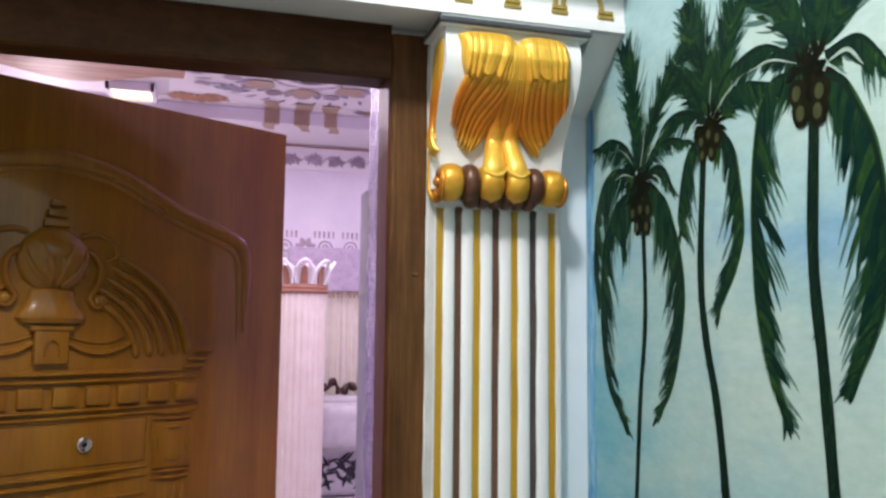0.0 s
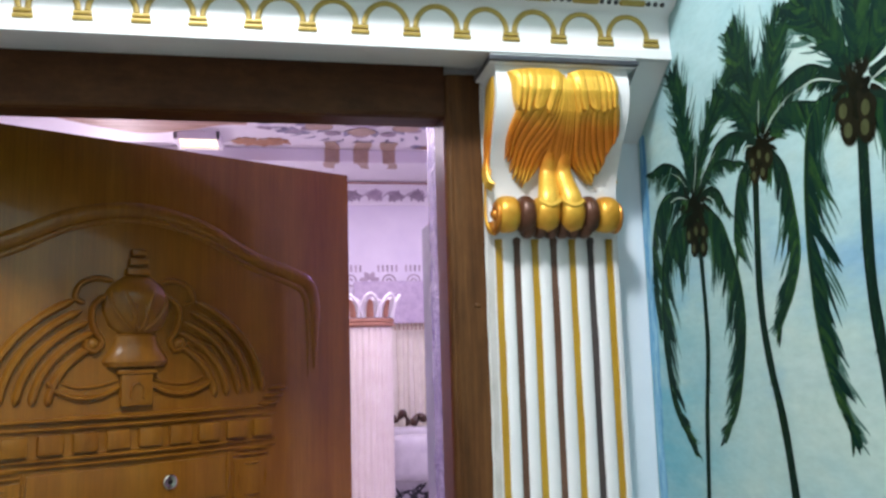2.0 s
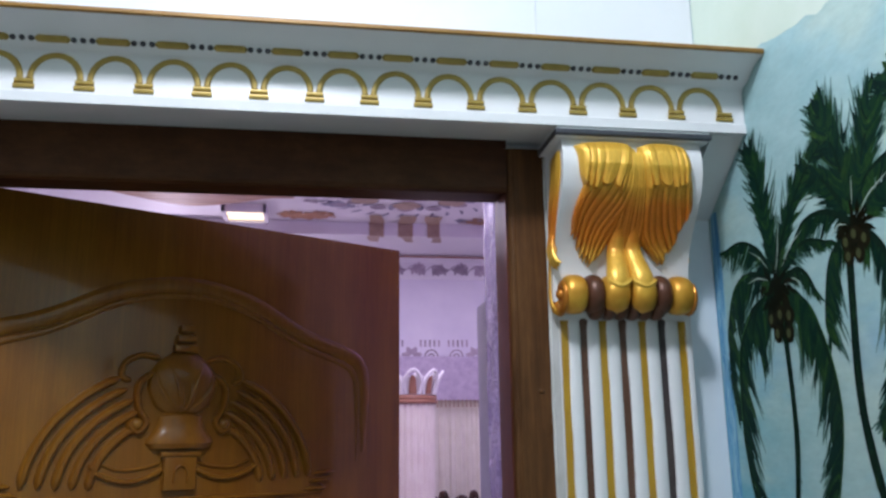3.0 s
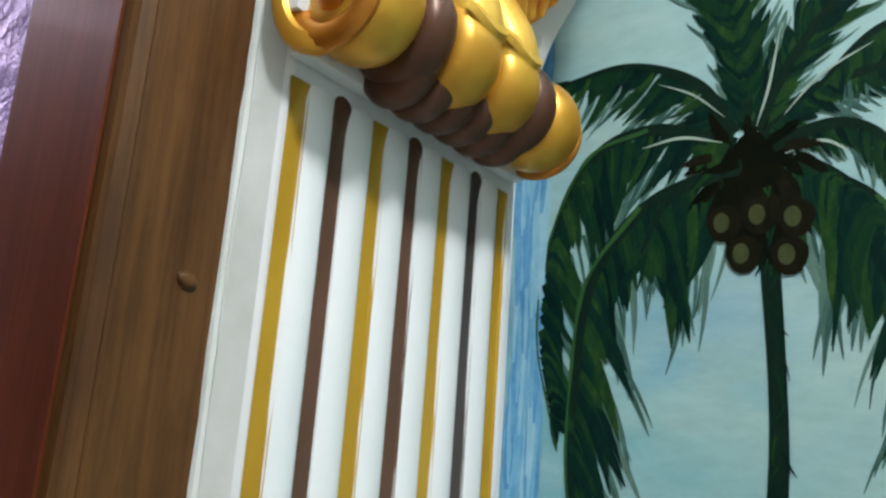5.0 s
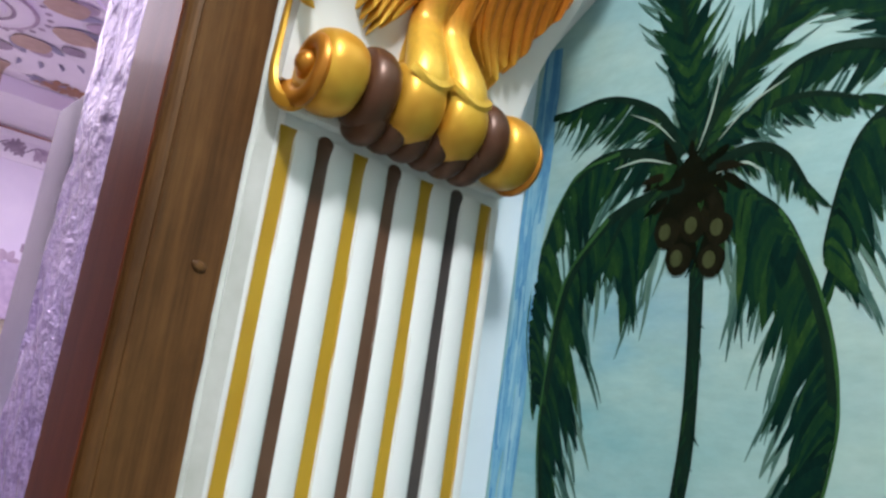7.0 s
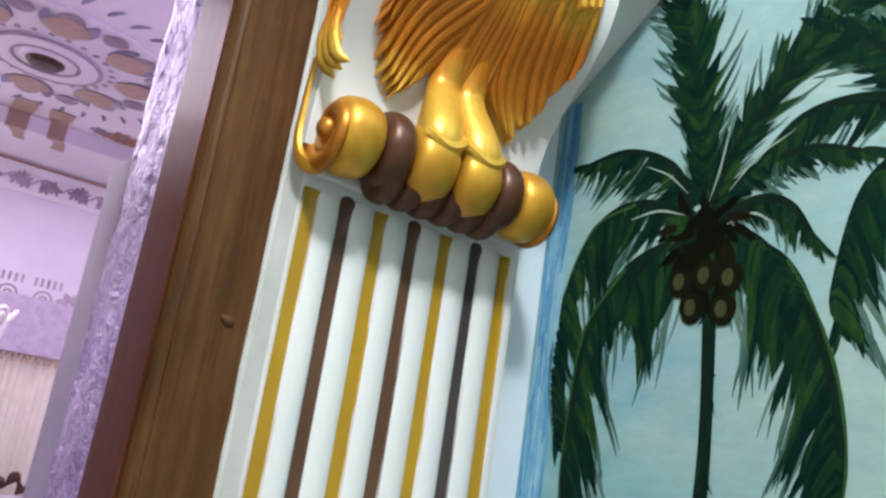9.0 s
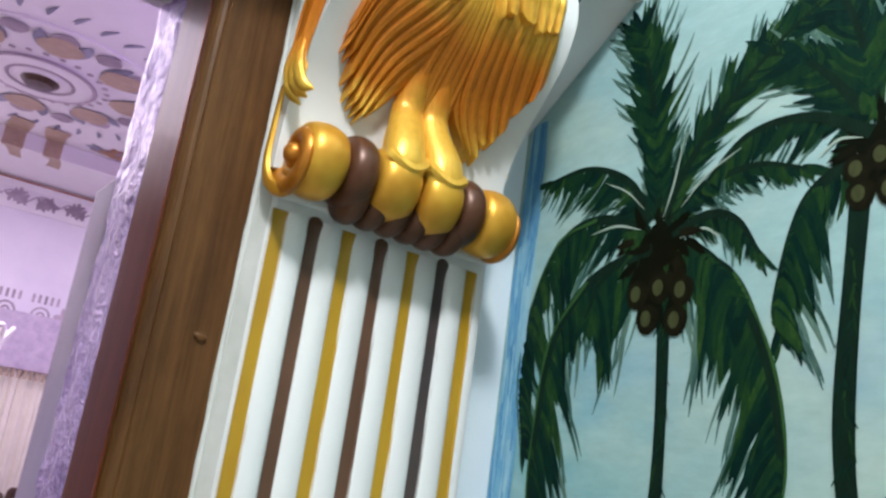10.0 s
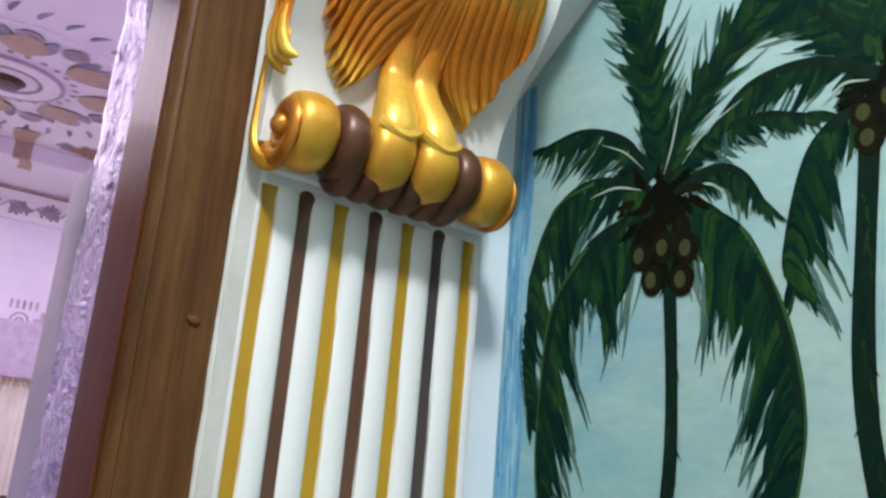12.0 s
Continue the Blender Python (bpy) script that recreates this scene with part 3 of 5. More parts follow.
def palms():
    p, r = palm_tree("painted_palm", 1, [(-0.180, 1.85), (-0.183, 1.80), (-0.186, 1.637), (-0.166, 1.50), (-0.145, 1.30), (-0.111, 1.134), (-0.08, 1.02)], (0.0135, 0.0135), (-0.172, 1.862, 0.030),
                     "slim dark green palm painted beside the mural corner")
    frond(p, r, [(-0.172, 1.885), (-0.162, 1.971), (-0.141, 2.073), (-0.127, 2.112)], 0.066, 0.058, 0.0, 60, 0.011)
    frond(p, r, [(-0.159, 1.890), (-0.130, 1.938), (-0.072, 1.966), (-0.008, 1.962)], 0.006, 0.060, 0.6, 40, 0.011)
    frond(p, r, [(-0.176, 1.892), (-0.202, 1.942), (-0.242, 1.992), (-0.290, 2.036), (-0.331, 2.062)], 0.056, 0.054, 0.0, 64, 0.010)
    frond(p, r, [(-0.180, 1.885), (-0.221, 1.914), (-0.272, 1.924), (-0.320, 1.910)], 0.034, 0.016, 0.45, 40, 0.010)
    frond(p, r, [(-0.187, 1.876), (-0.229, 1.886), (-0.257, 1.875), (-0.279, 1.842)], 0.036, 0.006, 0.8, 30, 0.008)
    frond(p, r, [(-0.160, 1.880), (-0.094, 1.904), (-0.040, 1.886), (-0.006, 1.815), (0.002, 1.735), (-0.013, 1.668)], 0.006, 0.090, 0.85, 66, 0.012)
    frond(p, r, [(-0.155, 1.862), (-0.088, 1.838), (-0.043, 1.780), (-0.031, 1.700), (-0.031, 1.610), (-0.054, 1.515), (-0.112, 1.450)], 0.010, 0.092, 0.85, 96, 0.013)
    frond(p, r, [(-0.195, 1.860), (-0.250, 1.828), (-0.279, 1.775), (-0.298, 1.710), (-0.299, 1.640), (-0.268, 1.535), (-0.226, 1.480)], 0.092, 0.010, 0.85, 96, 0.013)
    frond(p, r, [(-0.165, 1.862), (-0.132, 1.856), (-0.104, 1.838), (-0.085, 1.800)], 0.004, 0.125, 0.92, 30, 0.016)
    frond(p, r, [(-0.195, 1.862), (-0.222, 1.852), (-0.248, 1.826), (-0.264, 1.785)], 0.115, 0.004, 0.92, 28, 0.016)
    for y, z in ((-0.151, 1.818), (-0.177, 1.822), (-0.202, 1.818), (-0.165, 1.793), (-0.197, 1.790)):
        nut(p, y, z, 0.0132)
    highlight(p, [(-0.176, 1.893), (-0.186, 1.925), (-0.196, 1.975)], 0.005)
    highlight(p, [(-0.152, 1.905), (-0.128, 1.928), (-0.098, 1.944)], 0.004)
    highlight(p, [(-0.150, 1.884), (-0.118, 1.893), (-0.085, 1.889)], 0.006)
    highlight(p, [(-0.196, 1.899), (-0.223, 1.926), (-0.258, 1.944)], 0.005)
    highlight(p, [(-0.196, 1.868), (-0.222, 1.874), (-0.240, 1.862)], 0.006)

    p, r = palm_tree("painted_palm", 2, [(-0.353, 1.885), (-0.340, 1.706), (-0.350, 1.605), (-0.374, 1.508), (-0.390, 1.385), (-0.404, 1.2), (-0.41, 1.0)], (0.016, 0.020), (-0.370, 1.915, 0.023),
                     "slender dark green palm with crossing fronds, painted")
    frond(p, r, [(-0.368, 1.935), (-0.351, 2.024), (-0.318, 2.112)], 0.070, 0.066, 0.0, 60, 0.012)
    frond(p, r, [(-0.380, 1.940), (-0.407, 2.014), (-0.440, 2.086)], 0.066, 0.066, 0.0, 60, 0.012)
    frond(p, r, [(-0.362, 1.928), (-0.310, 1.956), (-0.253, 1.954), (-0.208, 1.915)], 0.010, 0.050, 0.7, 44, 0.011)
    frond(p, r, [(-0.362, 1.938), (-0.319, 1.998), (-0.272, 2.030)], 0.042, 0.058, 0.15, 52, 0.011)
    frond(p, r, [(-0.398, 1.936), (-0.445, 1.960), (-0.515, 1.943)], 0.058, 0.006, 0.5, 44, 0.014)
    frond(p, r, [(-0.392, 1.910), (-0.428, 1.863), (-0.441, 1.762), (-0.421, 1.700), (-0.383, 1.648)], 0.080, 0.008, 0.85, 70, 0.013)
    frond(p, r, [(-0.350, 1.912), (-0.307, 1.878), (-0.284, 1.800), (-0.288, 1.775)], 0.008, 0.070, 0.85, 50, 0.012)
    for y, z in ((-0.351, 1.899), (-0.370, 1.907), (-0.391, 1.897), (-0.353, 1.878), (-0.376, 1.878)):
        nut(p, y, z, 0.0118)
    highlight(p, [(-0.386, 1.935), (-0.41, 1.955), (-0.455, 1.975)], 0.006)
    highlight(p, [(-0.372, 1.95), (-0.378, 1.99)], 0.004)
    highlight(p, [(-0.355, 1.925), (-0.335, 1.928), (-0.318, 1.915)], 0.006)

    p, r = palm_tree("painted_palm", 3, [(-0.588, 1.90), (-0.577, 1.711), (-0.588, 1.575), (-0.599, 1.426), (-0.611, 1.261), (-0.620, 1.0)], (0.0195, 0.020), (-0.582, 1.935, 0.027),
                     "tall dark green palm with large coconuts, painted")
    frond(p, r, [(-0.580, 1.965), (-0.531, 2.042), (-0.490, 2.095)], 0.078, 0.078, 0.0, 60, 0.014)
    frond(p, r, [(-0.590, 1.969), (-0.598, 2.050), (-0.595, 2.125)], 0.078, 0.078, 0.0, 60, 0.014)
    frond(p, r, [(-0.604, 1.964), (-0.648, 2.010), (-0.705, 2.050)], 0.064, 0.078, 0.0, 60, 0.014)
    frond(p, r, [(-0.609, 1.950), (-0.662, 1.955), (-0.703, 1.912)], 0.056, 0.010, 0.5, 40, 0.013)
    frond(p, r, [(-0.574, 1.950), (-0.495, 1.998), (-0.420, 1.987), (-0.390, 1.960)], 0.006, 0.050, 0.6, 50, 0.013)
    frond(p, r, [(-0.569, 1.938), (-0.516, 1.944), (-0.485, 1.908), (-0.467, 1.797), (-0.469, 1.667), (-0.488, 1.570), (-0.518, 1.506)], 0.006, 0.088, 0.85, 104, 0.014)
    frond(p, r, [(-0.607, 1.928), (-0.642, 1.903), (-0.678, 1.829), (-0.691, 1.732), (-0.680, 1.640), (-0.638, 1.56)], 0.110, 0.012, 0.85, 96, 0.015)
    for y, z in ((-0.560, 1.915), (-0.600, 1.908), (-0.566, 1.888), (-0.596, 1.884)):
        nut(p, y, z, 0.0170)
    highlight(p, [(-0.56, 1.955), (-0.51, 1.975), (-0.46, 1.972)], 0.007)
    highlight(p, [(-0.612, 1.94), (-0.645, 1.945), (-0.668, 1.92)], 0.012)
    # tips of a fourth palm at the mural's near edge
    p, r = palm_tree("painted_palm", 4, [(-0.93, 1.98), (-0.92, 1.6), (-0.95, 1.2), (-0.96, 1.0)], (0.03, 0.034), (-0.93, 2.02, 0.045), "tall dark green palm with long hanging fronds, painted")
    frond(p, r, [(-0.92, 2.03), (-0.84, 2.10), (-0.76, 2.06), (-0.735, 1.98)], 0.01, 0.06, 0.7, 50, 0.014)
    frond(p, r, [(-0.92, 2.01), (-0.83, 2.0), (-0.80, 1.85), (-0.80, 1.65)], 0.01, 0.07, 0.85, 66, 0.014)
    frond(p, r, [(-0.93, 2.03), (-0.96, 2.15), (-0.93, 2.26)], 0.06, 0.06, 0.0, 40, 0.014)


def painted_grass():
    bm, rnd = bmesh.new(), random.Random(8)
    for _ in range(320):
        y = rnd.uniform(-0.16, 0.035)
        blade(bm, Vector((y, rnd.uniform(1.02, 1.13))), Vector((rnd.uniform(-0.3, 0.3), 1)), rnd.uniform(0.03, 0.09), rnd.uniform(0.006, 0.014), rnd.uniform(-0.3, 0.3), 0.0044)
    tagged(obj("painted_grass", bm, BRUSH, False), "brown and straw grass tuft painted at the palm foot", "painted grass", kind="stuff")


palms()
painted_grass()

# ---- switch plate on the mural wall ----


def switch_plate():
    t = thing("switch_plate", pose(MURAL_X, -0.252, 1.205), "beige four-gang switch plate on the mural wall", "switch")
    part("backing", box((-0.009, -0.092, -0.061), (0, 0.104, 0.062), 0.003), PLATE_EDGE, t, "silver-grey backing rim")
    part("cover", box((-0.0135, -0.083, -0.059), (-0.0092, 0.102, 0.061), 0.002), PLATE_BEIGE, t)
    for k, (y0, y1) in enumerate(((-0.074, -0.008), (0.002, 0.042), (0.048, 0.088))):
        part("switch_key", box((-0.0165, y0, -0.038), (-0.0137, y1, 0.038), 0.0014), PLATE_BEIGE, t)
    for y in (-0.079, 0.096):
        part("screw", lathe([(0.0026, -0.0150), (0.0026, -0.0137)], 10, "x", (0, y, 0.05)), STEEL, t)


switch_plate()

# ---- door frame ----


def flat_part(name, bm, mat, parent, label=""):
    ob = part(name, bm, mat, parent, label)
    ob.data.shade_flat()
    return ob


def door_frame():
    t = thing("door_frame", I, "dark brown wooden door frame with rebated reddish jambs", "door frame")
    # section of a post seen from above: face, rounded nose, stop, rebate
    post = [(0.0495, 0.022), (0.0495, 0.185), (0.002, 0.185), (0.002, 0.128), (-0.022, 0.128), (-0.022, 0.033), (-0.0212, 0.0290), (-0.0190, 0.0258), (-0.0160, 0.0236), (-0.0125, 0.0226), (-0.0110, 0.0236), (-0.0095, 0.0222)]
    jamb = [(0.030, 0.030), (0.030, 0.1865), (0.0005, 0.1865), (0.0005, 0.1295), (-0.0235, 0.1295), (-0.0235, 0.036), (0.0, 0.036)]
    flat_part("post", extrude(post, 0.0, 2.158, "z"), FRAME_WOOD, t)
    flat_part("jamb_lining", extrude(jamb, 0.0, 2.082, "z"), JAMB_WOOD, t, "glossy red-brown jamb lining")
    mirror = [(2 * OPEN_L / 2 - p[0], p[1]) for p in post]
    flat_part("post", extrude(mirror, 0.0, 2.16, "z"), FRAME_WOOD, t)
    lintel = [(0.022, 2.1730), (0.044, 2.1730), (0.044, 2.160), (0.185, 2.160), (0.185, 2.108), (0.128, 2.108), (0.128, 2.083), (0.052, 2.083), (0.046, 2.078), (0.038, 2.078), (0.032, 2.072), (0.025, 2.075), (0.022, 2.082)]
    flat_part("lintel", extrude(lintel, OPEN_L + 0.0225, -0.0225), SHADED_LINTEL, t)
    for z in (1.712, 1.30):
        knot = bmesh.new()
        bmesh.ops.create_uvsphere(knot, u_segments=10, v_segments=6, radius=1)
        bmesh.ops.scale(knot, vec=(0.0065, 0.003, 0.0042), verts=knot.verts)
        part("putty_nub", knot, FRAME_WOOD, t, at=pose(0.028, 0.0215, z, 0, 20, 0))


door_frame()

# ---- pilaster ----
CENTRE = 0.171
STRIPES = (0.0675, 0.1025, 0.138, 0.1745, 0.2115, 0.248, 0.2855)


def pilaster():
    t = thing("pilaster", I, "white fluted pilaster with mustard and umber painted flutes", "pilaster")
    top, x1 = 1.834, 0.306
    # section from above: slanted left side, then rounded white reeds between sunk stripes
    sec = [(x1, 0.0445), (0.0505, 0.0445), (0.0505, 0.018), (0.0585, 0.004), (0.0600, 0.0005)]
    for k, c in enumerate(STRIPES):
        sec += [(c - 0.0066, 0.0), (c - 0.0058, 0.0022), (c + 0.0058, 0.0022), (c + 0.0066, 0.0)]
        if k < 6:
            a, b = c + 0.0066, STRIPES[k + 1] - 0.0066
            sec += [(a + (b - a) * j / 8, -0.0034 * math.sin(math.pi * j / 8) ** 0.7) for j in range(1, 8)]
    sec += [(x1 - 0.008, -0.0012), (x1 - 0.002, 0.001), (x1, 0.006)]
    part("shaft", extrude(sec, 0.16, top, "z"), WHITE, t)
    part("neck", extrude([(x1, 0.0445), (0.0505, 0.0445), (0.0505, 0.018), (0.0585, 0.004), (0.0625, 0.0), (x1 - 0.004, 0.0), (x1, 0.004)], top + 0.0002, 2.134, "z"), WHITE, t)
    part("base_plate", box((0.054, -0.013, 1.8425), (0.298, -0.0004, 1.864), 0.004), WHITE, t)
    part("plinth", box((0.040, -0.014, 0.0), (x1 + 0.012, 0.0445, 0.16), 0.006), WHITE, t)
    # thin sheet over the slanted left side, greyer than the shaft
    part("side_edge", extrude([(0.0500, 0.0180), (0.0581, 0.0036), (0.0588, 0.0042), (0.0509, 0.0182)], 0.162, 2.05, "z"), OFF_WHITE, t, "greyer off-white side edge")
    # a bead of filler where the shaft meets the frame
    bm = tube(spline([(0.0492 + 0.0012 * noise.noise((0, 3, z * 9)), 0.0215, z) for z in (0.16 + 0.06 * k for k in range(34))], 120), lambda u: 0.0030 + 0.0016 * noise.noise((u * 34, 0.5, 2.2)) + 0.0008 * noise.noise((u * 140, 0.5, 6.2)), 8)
    part("filler_bead", bm, OFF_WHITE, t, "uneven off-white filler bead along the frame")
    for k, c in enumerate(STRIPES):
        mat = STRIPE_GOLD if k % 2 == 0 else (STRIPE_BROWN if k < 4 else STRIPE_DARK)
        bm, n, last = bmesh.new(), 110, None
        end = top - (0.0035 if k % 2 else 0.0006)
        for j in range(n + 1):
            z = 0.17 + (end - 0.17) * j / n
            wob = 0.0008 * noise.noise((k * 5.3, 1.7, z * 7)) + 0.0003 * noise.noise((k * 5.3, 8.7, z * 45))
            w = 0.0077 + 0.0006 * noise.noise((k * 3.1, 4.7, z * 13)) - (0.0008 if k == 6 else 0)
            row = [bm.verts.new((c + wob + w * q, y, z)) for q, y in ((-1.0, -0.0007), (-0.8, 0.0012), (0.8, 0.0012), (1.0, -0.0007))] if j < n else \
                [bm.verts.new((c + wob + w * q, -0.0006, z)) for q in (-1.0, -0.8, 0.8, 1.0)]
            if last:
                for i in range(3):
                    bm.faces.new((last[i], last[i + 1], row[i + 1], row[i]))
            last = row
        if k % 2:
            bm.faces.new([bm.verts.new((c + wob + w * math.cos(a), -0.0006, end + 0.0068 * math.sin(a))) for a in (math.pi * i / 10 for i in range(11))])
        part("flute_stripe", bm, mat, t, "mustard painted flute" if k % 2 == 0 else "umber painted flute")


pilaster()

# ---- scrolled capital ----


def front(z):
    """How far the capital's face stands out at height z."""
    prof = [(1.84, -0.012), (1.90, -0.016), (1.935, -0.022), (1.96, -0.032), (1.99, -0.052), (2.02, -0.076), (2.05, -0.096), (2.085, -0.107), (2.11, -0.106), (2.135, -0.098)]
    for (za, ya), (zb, yb) in zip(prof, prof[1:]):
        if z <= zb:
            u = max(0.0, (z - za) / (zb - za))
            return ya + (yb - ya) * u
    return prof[-1][1]


def ribbed_leaf(cap, name, place, ribs, rows, lift, swell, rib, scallop, mat):
    """A carved leaf of ribs that run through rows of points, from root to tip; place(a, b, h) sets a point h above the ground."""
    nu, nv, bm = ribs * 10, 30, bmesh.new()
    cross = [[Vector((p.x, p.y)) for p in spline([(a, b, 0) for a, b in row], nu)] for row in rows]
    grid = []
    for i in range(nu + 1):
        u = i / nu
        cell = min(ribs, max(0.0, u * ribs + 0.34 * math.sin(u * 9.1 + ribs) * min(1.0, 6 * u, 6 * (1 - u))))
        f = abs(2 * (cell - math.floor(cell)) - 1) if cell < ribs else 1.0
        crest = math.sqrt(max(0.0, 1 - f ** 2.2))
        which = min(int(cell), ribs - 1)
        reach = 1 + scallop * (0.55 * noise.noise((which * 3.7, 1.3 + ribs, 0.4)) - (1 - crest) * 1.0)
        line = spline([(c[i].x, c[i].y, 0) for c in cross], 40)
        tall = rib * (0.8 + 0.5 * noise.noise((which * 2.9, 7.1, ribs)))
        edge = min(1.0, 7 * min(u, 1 - u)) ** 0.6
        col = []
        for j in range(nv + 1):
            v = j / nv * reach
            q = min(max(v, 0.0), 1.0) * 40
            k = min(int(q), 39)
            p = line[k].lerp(line[k + 1], q - k) + (line[40] - line[39]) * max(0.0, v - 1) * 40
            body = math.sin(math.pi * min(1.0, 0.10 + 0.80 * v)) ** 0.7
            curl = 0.45 * swell * max(0.0, v - 0.72) / 0.28
            h = lift * edge + swell * edge * body * 0.55 + tall * crest * min(1.0, 0.25 + 0.9 * v) + curl * crest
            h += 0.0003 * math.sin(cell * 18.85 + 1.5 * math.sin(v * 4)) * crest * min(1.0, 2 * v)
            col.append(bm.verts.new(place(p.x, p.y, h if 0 < j < nv else -0.002)))
        grid.append(col)
    for a, b in zip(grid, grid[1:]):
        for j in range(nv):
            bm.faces.new((a[j], a[j + 1], b[j + 1], b[j]))
    for col in (grid[0], grid[-1]) if name != "side_leaf" else ():
        for j in range(1, nv - 1):
            p = [col[j], col[j + 1]]
            low = [bm.verts.new(Vector((v.co.x, v.co.y + 0.012, v.co.z))) for v in p]
            bm.faces.new((p[0], p[1], low[1], low[0]))
    return part(name, bm, mat, cap)


def barrel(cap, x0, x1, r, mat, dy=0.0, dz=0.0, bulge=0.2, name="scroll_roll", label=""):
    n = 10
    prof = []
    for k in range(n + 1):
        u = k / n
        prof.append((r * (1 - bulge + bulge * math.sqrt(max(0.0, 1 - (2 * u - 1) ** 2))), x0 + (x1 - x0) * u))
    prof = [(prof[0][0] * 0.55, x0 + 0.0002)] + prof + [(prof[-1][0] * 0.55, x1 - 0.0002)]
    return part(name, lathe(prof, 28, "x", (0, SCROLL[0] + dy, SCROLL[1] + dz)), mat, cap, label)


SCROLL = (-0.036, 1.873)


def capital():
    t = thing("pilaster_capital", I, "white scrolled capital with gold acanthus leaves and brown rolls", "capital")
    x0, x1 = 0.046, 0.298
    zs = [1.8645 + 0.2705 * k / 24 for k in range(25)]
    sec = [(front(z), z) for z in zs] + [(-0.0002, zs[-1]), (-0.0002, zs[0])]
    body = extrude(sec, x0, x1)
    part("block", body, WHITE, t)
    rnd = random.Random(11)
    # abacus
    part("abacus", extrude([(-0.0002, 2.135), (-0.108, 2.135), (-0.117, 2.143), (-0.1175, 2.1525), (-0.0002, 2.1525)], x0 - 0.012, x1 + 0.012), WHITE, t)
    part("abacus_line", box((x0 - 0.0150, -0.1205, 2.1372), (x1 + 0.0150, -0.0002, 2.1462), 0.001), BEAD_DARK, t, "dark brown painted line")
    def on_face(x, z, h):
        return Vector((x, front(z) - h, z))

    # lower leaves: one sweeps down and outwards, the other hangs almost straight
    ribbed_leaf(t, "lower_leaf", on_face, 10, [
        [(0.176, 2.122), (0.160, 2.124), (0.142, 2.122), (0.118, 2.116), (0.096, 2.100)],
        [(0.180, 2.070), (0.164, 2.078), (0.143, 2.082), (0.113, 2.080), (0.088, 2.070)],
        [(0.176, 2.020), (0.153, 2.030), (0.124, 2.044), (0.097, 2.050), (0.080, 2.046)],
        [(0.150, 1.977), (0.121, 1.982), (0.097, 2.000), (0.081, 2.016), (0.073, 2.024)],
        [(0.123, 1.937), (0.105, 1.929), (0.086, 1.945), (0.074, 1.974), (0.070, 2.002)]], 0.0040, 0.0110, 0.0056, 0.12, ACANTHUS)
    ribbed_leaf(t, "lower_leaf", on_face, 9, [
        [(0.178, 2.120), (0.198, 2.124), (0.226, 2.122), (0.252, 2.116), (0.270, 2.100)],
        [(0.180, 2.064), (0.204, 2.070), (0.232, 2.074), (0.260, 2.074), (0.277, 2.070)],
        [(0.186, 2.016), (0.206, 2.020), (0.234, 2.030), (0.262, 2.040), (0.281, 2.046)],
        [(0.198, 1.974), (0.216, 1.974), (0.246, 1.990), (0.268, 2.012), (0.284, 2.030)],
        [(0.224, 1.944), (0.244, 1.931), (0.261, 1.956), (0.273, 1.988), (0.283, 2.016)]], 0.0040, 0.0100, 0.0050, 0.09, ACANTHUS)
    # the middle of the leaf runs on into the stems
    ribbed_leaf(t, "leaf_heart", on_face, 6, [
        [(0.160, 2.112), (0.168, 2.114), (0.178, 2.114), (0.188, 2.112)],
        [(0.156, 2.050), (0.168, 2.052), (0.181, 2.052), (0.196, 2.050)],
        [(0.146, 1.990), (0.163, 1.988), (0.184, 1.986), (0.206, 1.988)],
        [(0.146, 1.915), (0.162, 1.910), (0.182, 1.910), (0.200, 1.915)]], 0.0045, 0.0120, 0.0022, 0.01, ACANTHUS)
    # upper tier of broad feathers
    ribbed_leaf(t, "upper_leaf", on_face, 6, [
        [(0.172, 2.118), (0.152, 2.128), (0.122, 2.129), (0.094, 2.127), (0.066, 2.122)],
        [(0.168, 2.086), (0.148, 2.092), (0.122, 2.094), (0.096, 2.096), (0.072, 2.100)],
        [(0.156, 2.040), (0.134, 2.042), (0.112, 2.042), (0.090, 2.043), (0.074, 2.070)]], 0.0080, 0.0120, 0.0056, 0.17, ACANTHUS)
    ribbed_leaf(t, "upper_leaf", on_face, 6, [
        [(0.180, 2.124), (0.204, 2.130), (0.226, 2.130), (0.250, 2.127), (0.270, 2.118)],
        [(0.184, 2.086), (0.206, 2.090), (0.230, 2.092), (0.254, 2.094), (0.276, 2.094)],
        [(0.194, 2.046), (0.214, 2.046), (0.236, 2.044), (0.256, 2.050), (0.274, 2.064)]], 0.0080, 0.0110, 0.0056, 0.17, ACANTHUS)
    for s in (-1, 1):
        # stem that swells as it comes down to the roll
        path = spline([(CENTRE + s * 0.0120, front(2.01) + 0.006, 2.01), (CENTRE + s * 0.0140, front(1.98) - 0.001, 1.98), (CENTRE + s * 0.0150, front(1.955) - 0.008, 1.955),
                       (CENTRE + s * 0.0165, -0.043, 1.935), (CENTRE + s * 0.0190, -0.051, 1.918), (CENTRE + s * 0.0215, -0.058, 1.902), (CENTRE + s * 0.0225, -0.060, 1.888), (CENTRE + s * 0.0225, -0.056, 1.878)], 34)
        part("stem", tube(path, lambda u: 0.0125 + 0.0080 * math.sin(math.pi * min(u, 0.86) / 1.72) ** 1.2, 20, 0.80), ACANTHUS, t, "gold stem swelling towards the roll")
        # flared collar of the stem, with a lobed lip over the roll
        bm, last = bmesh.new(), None
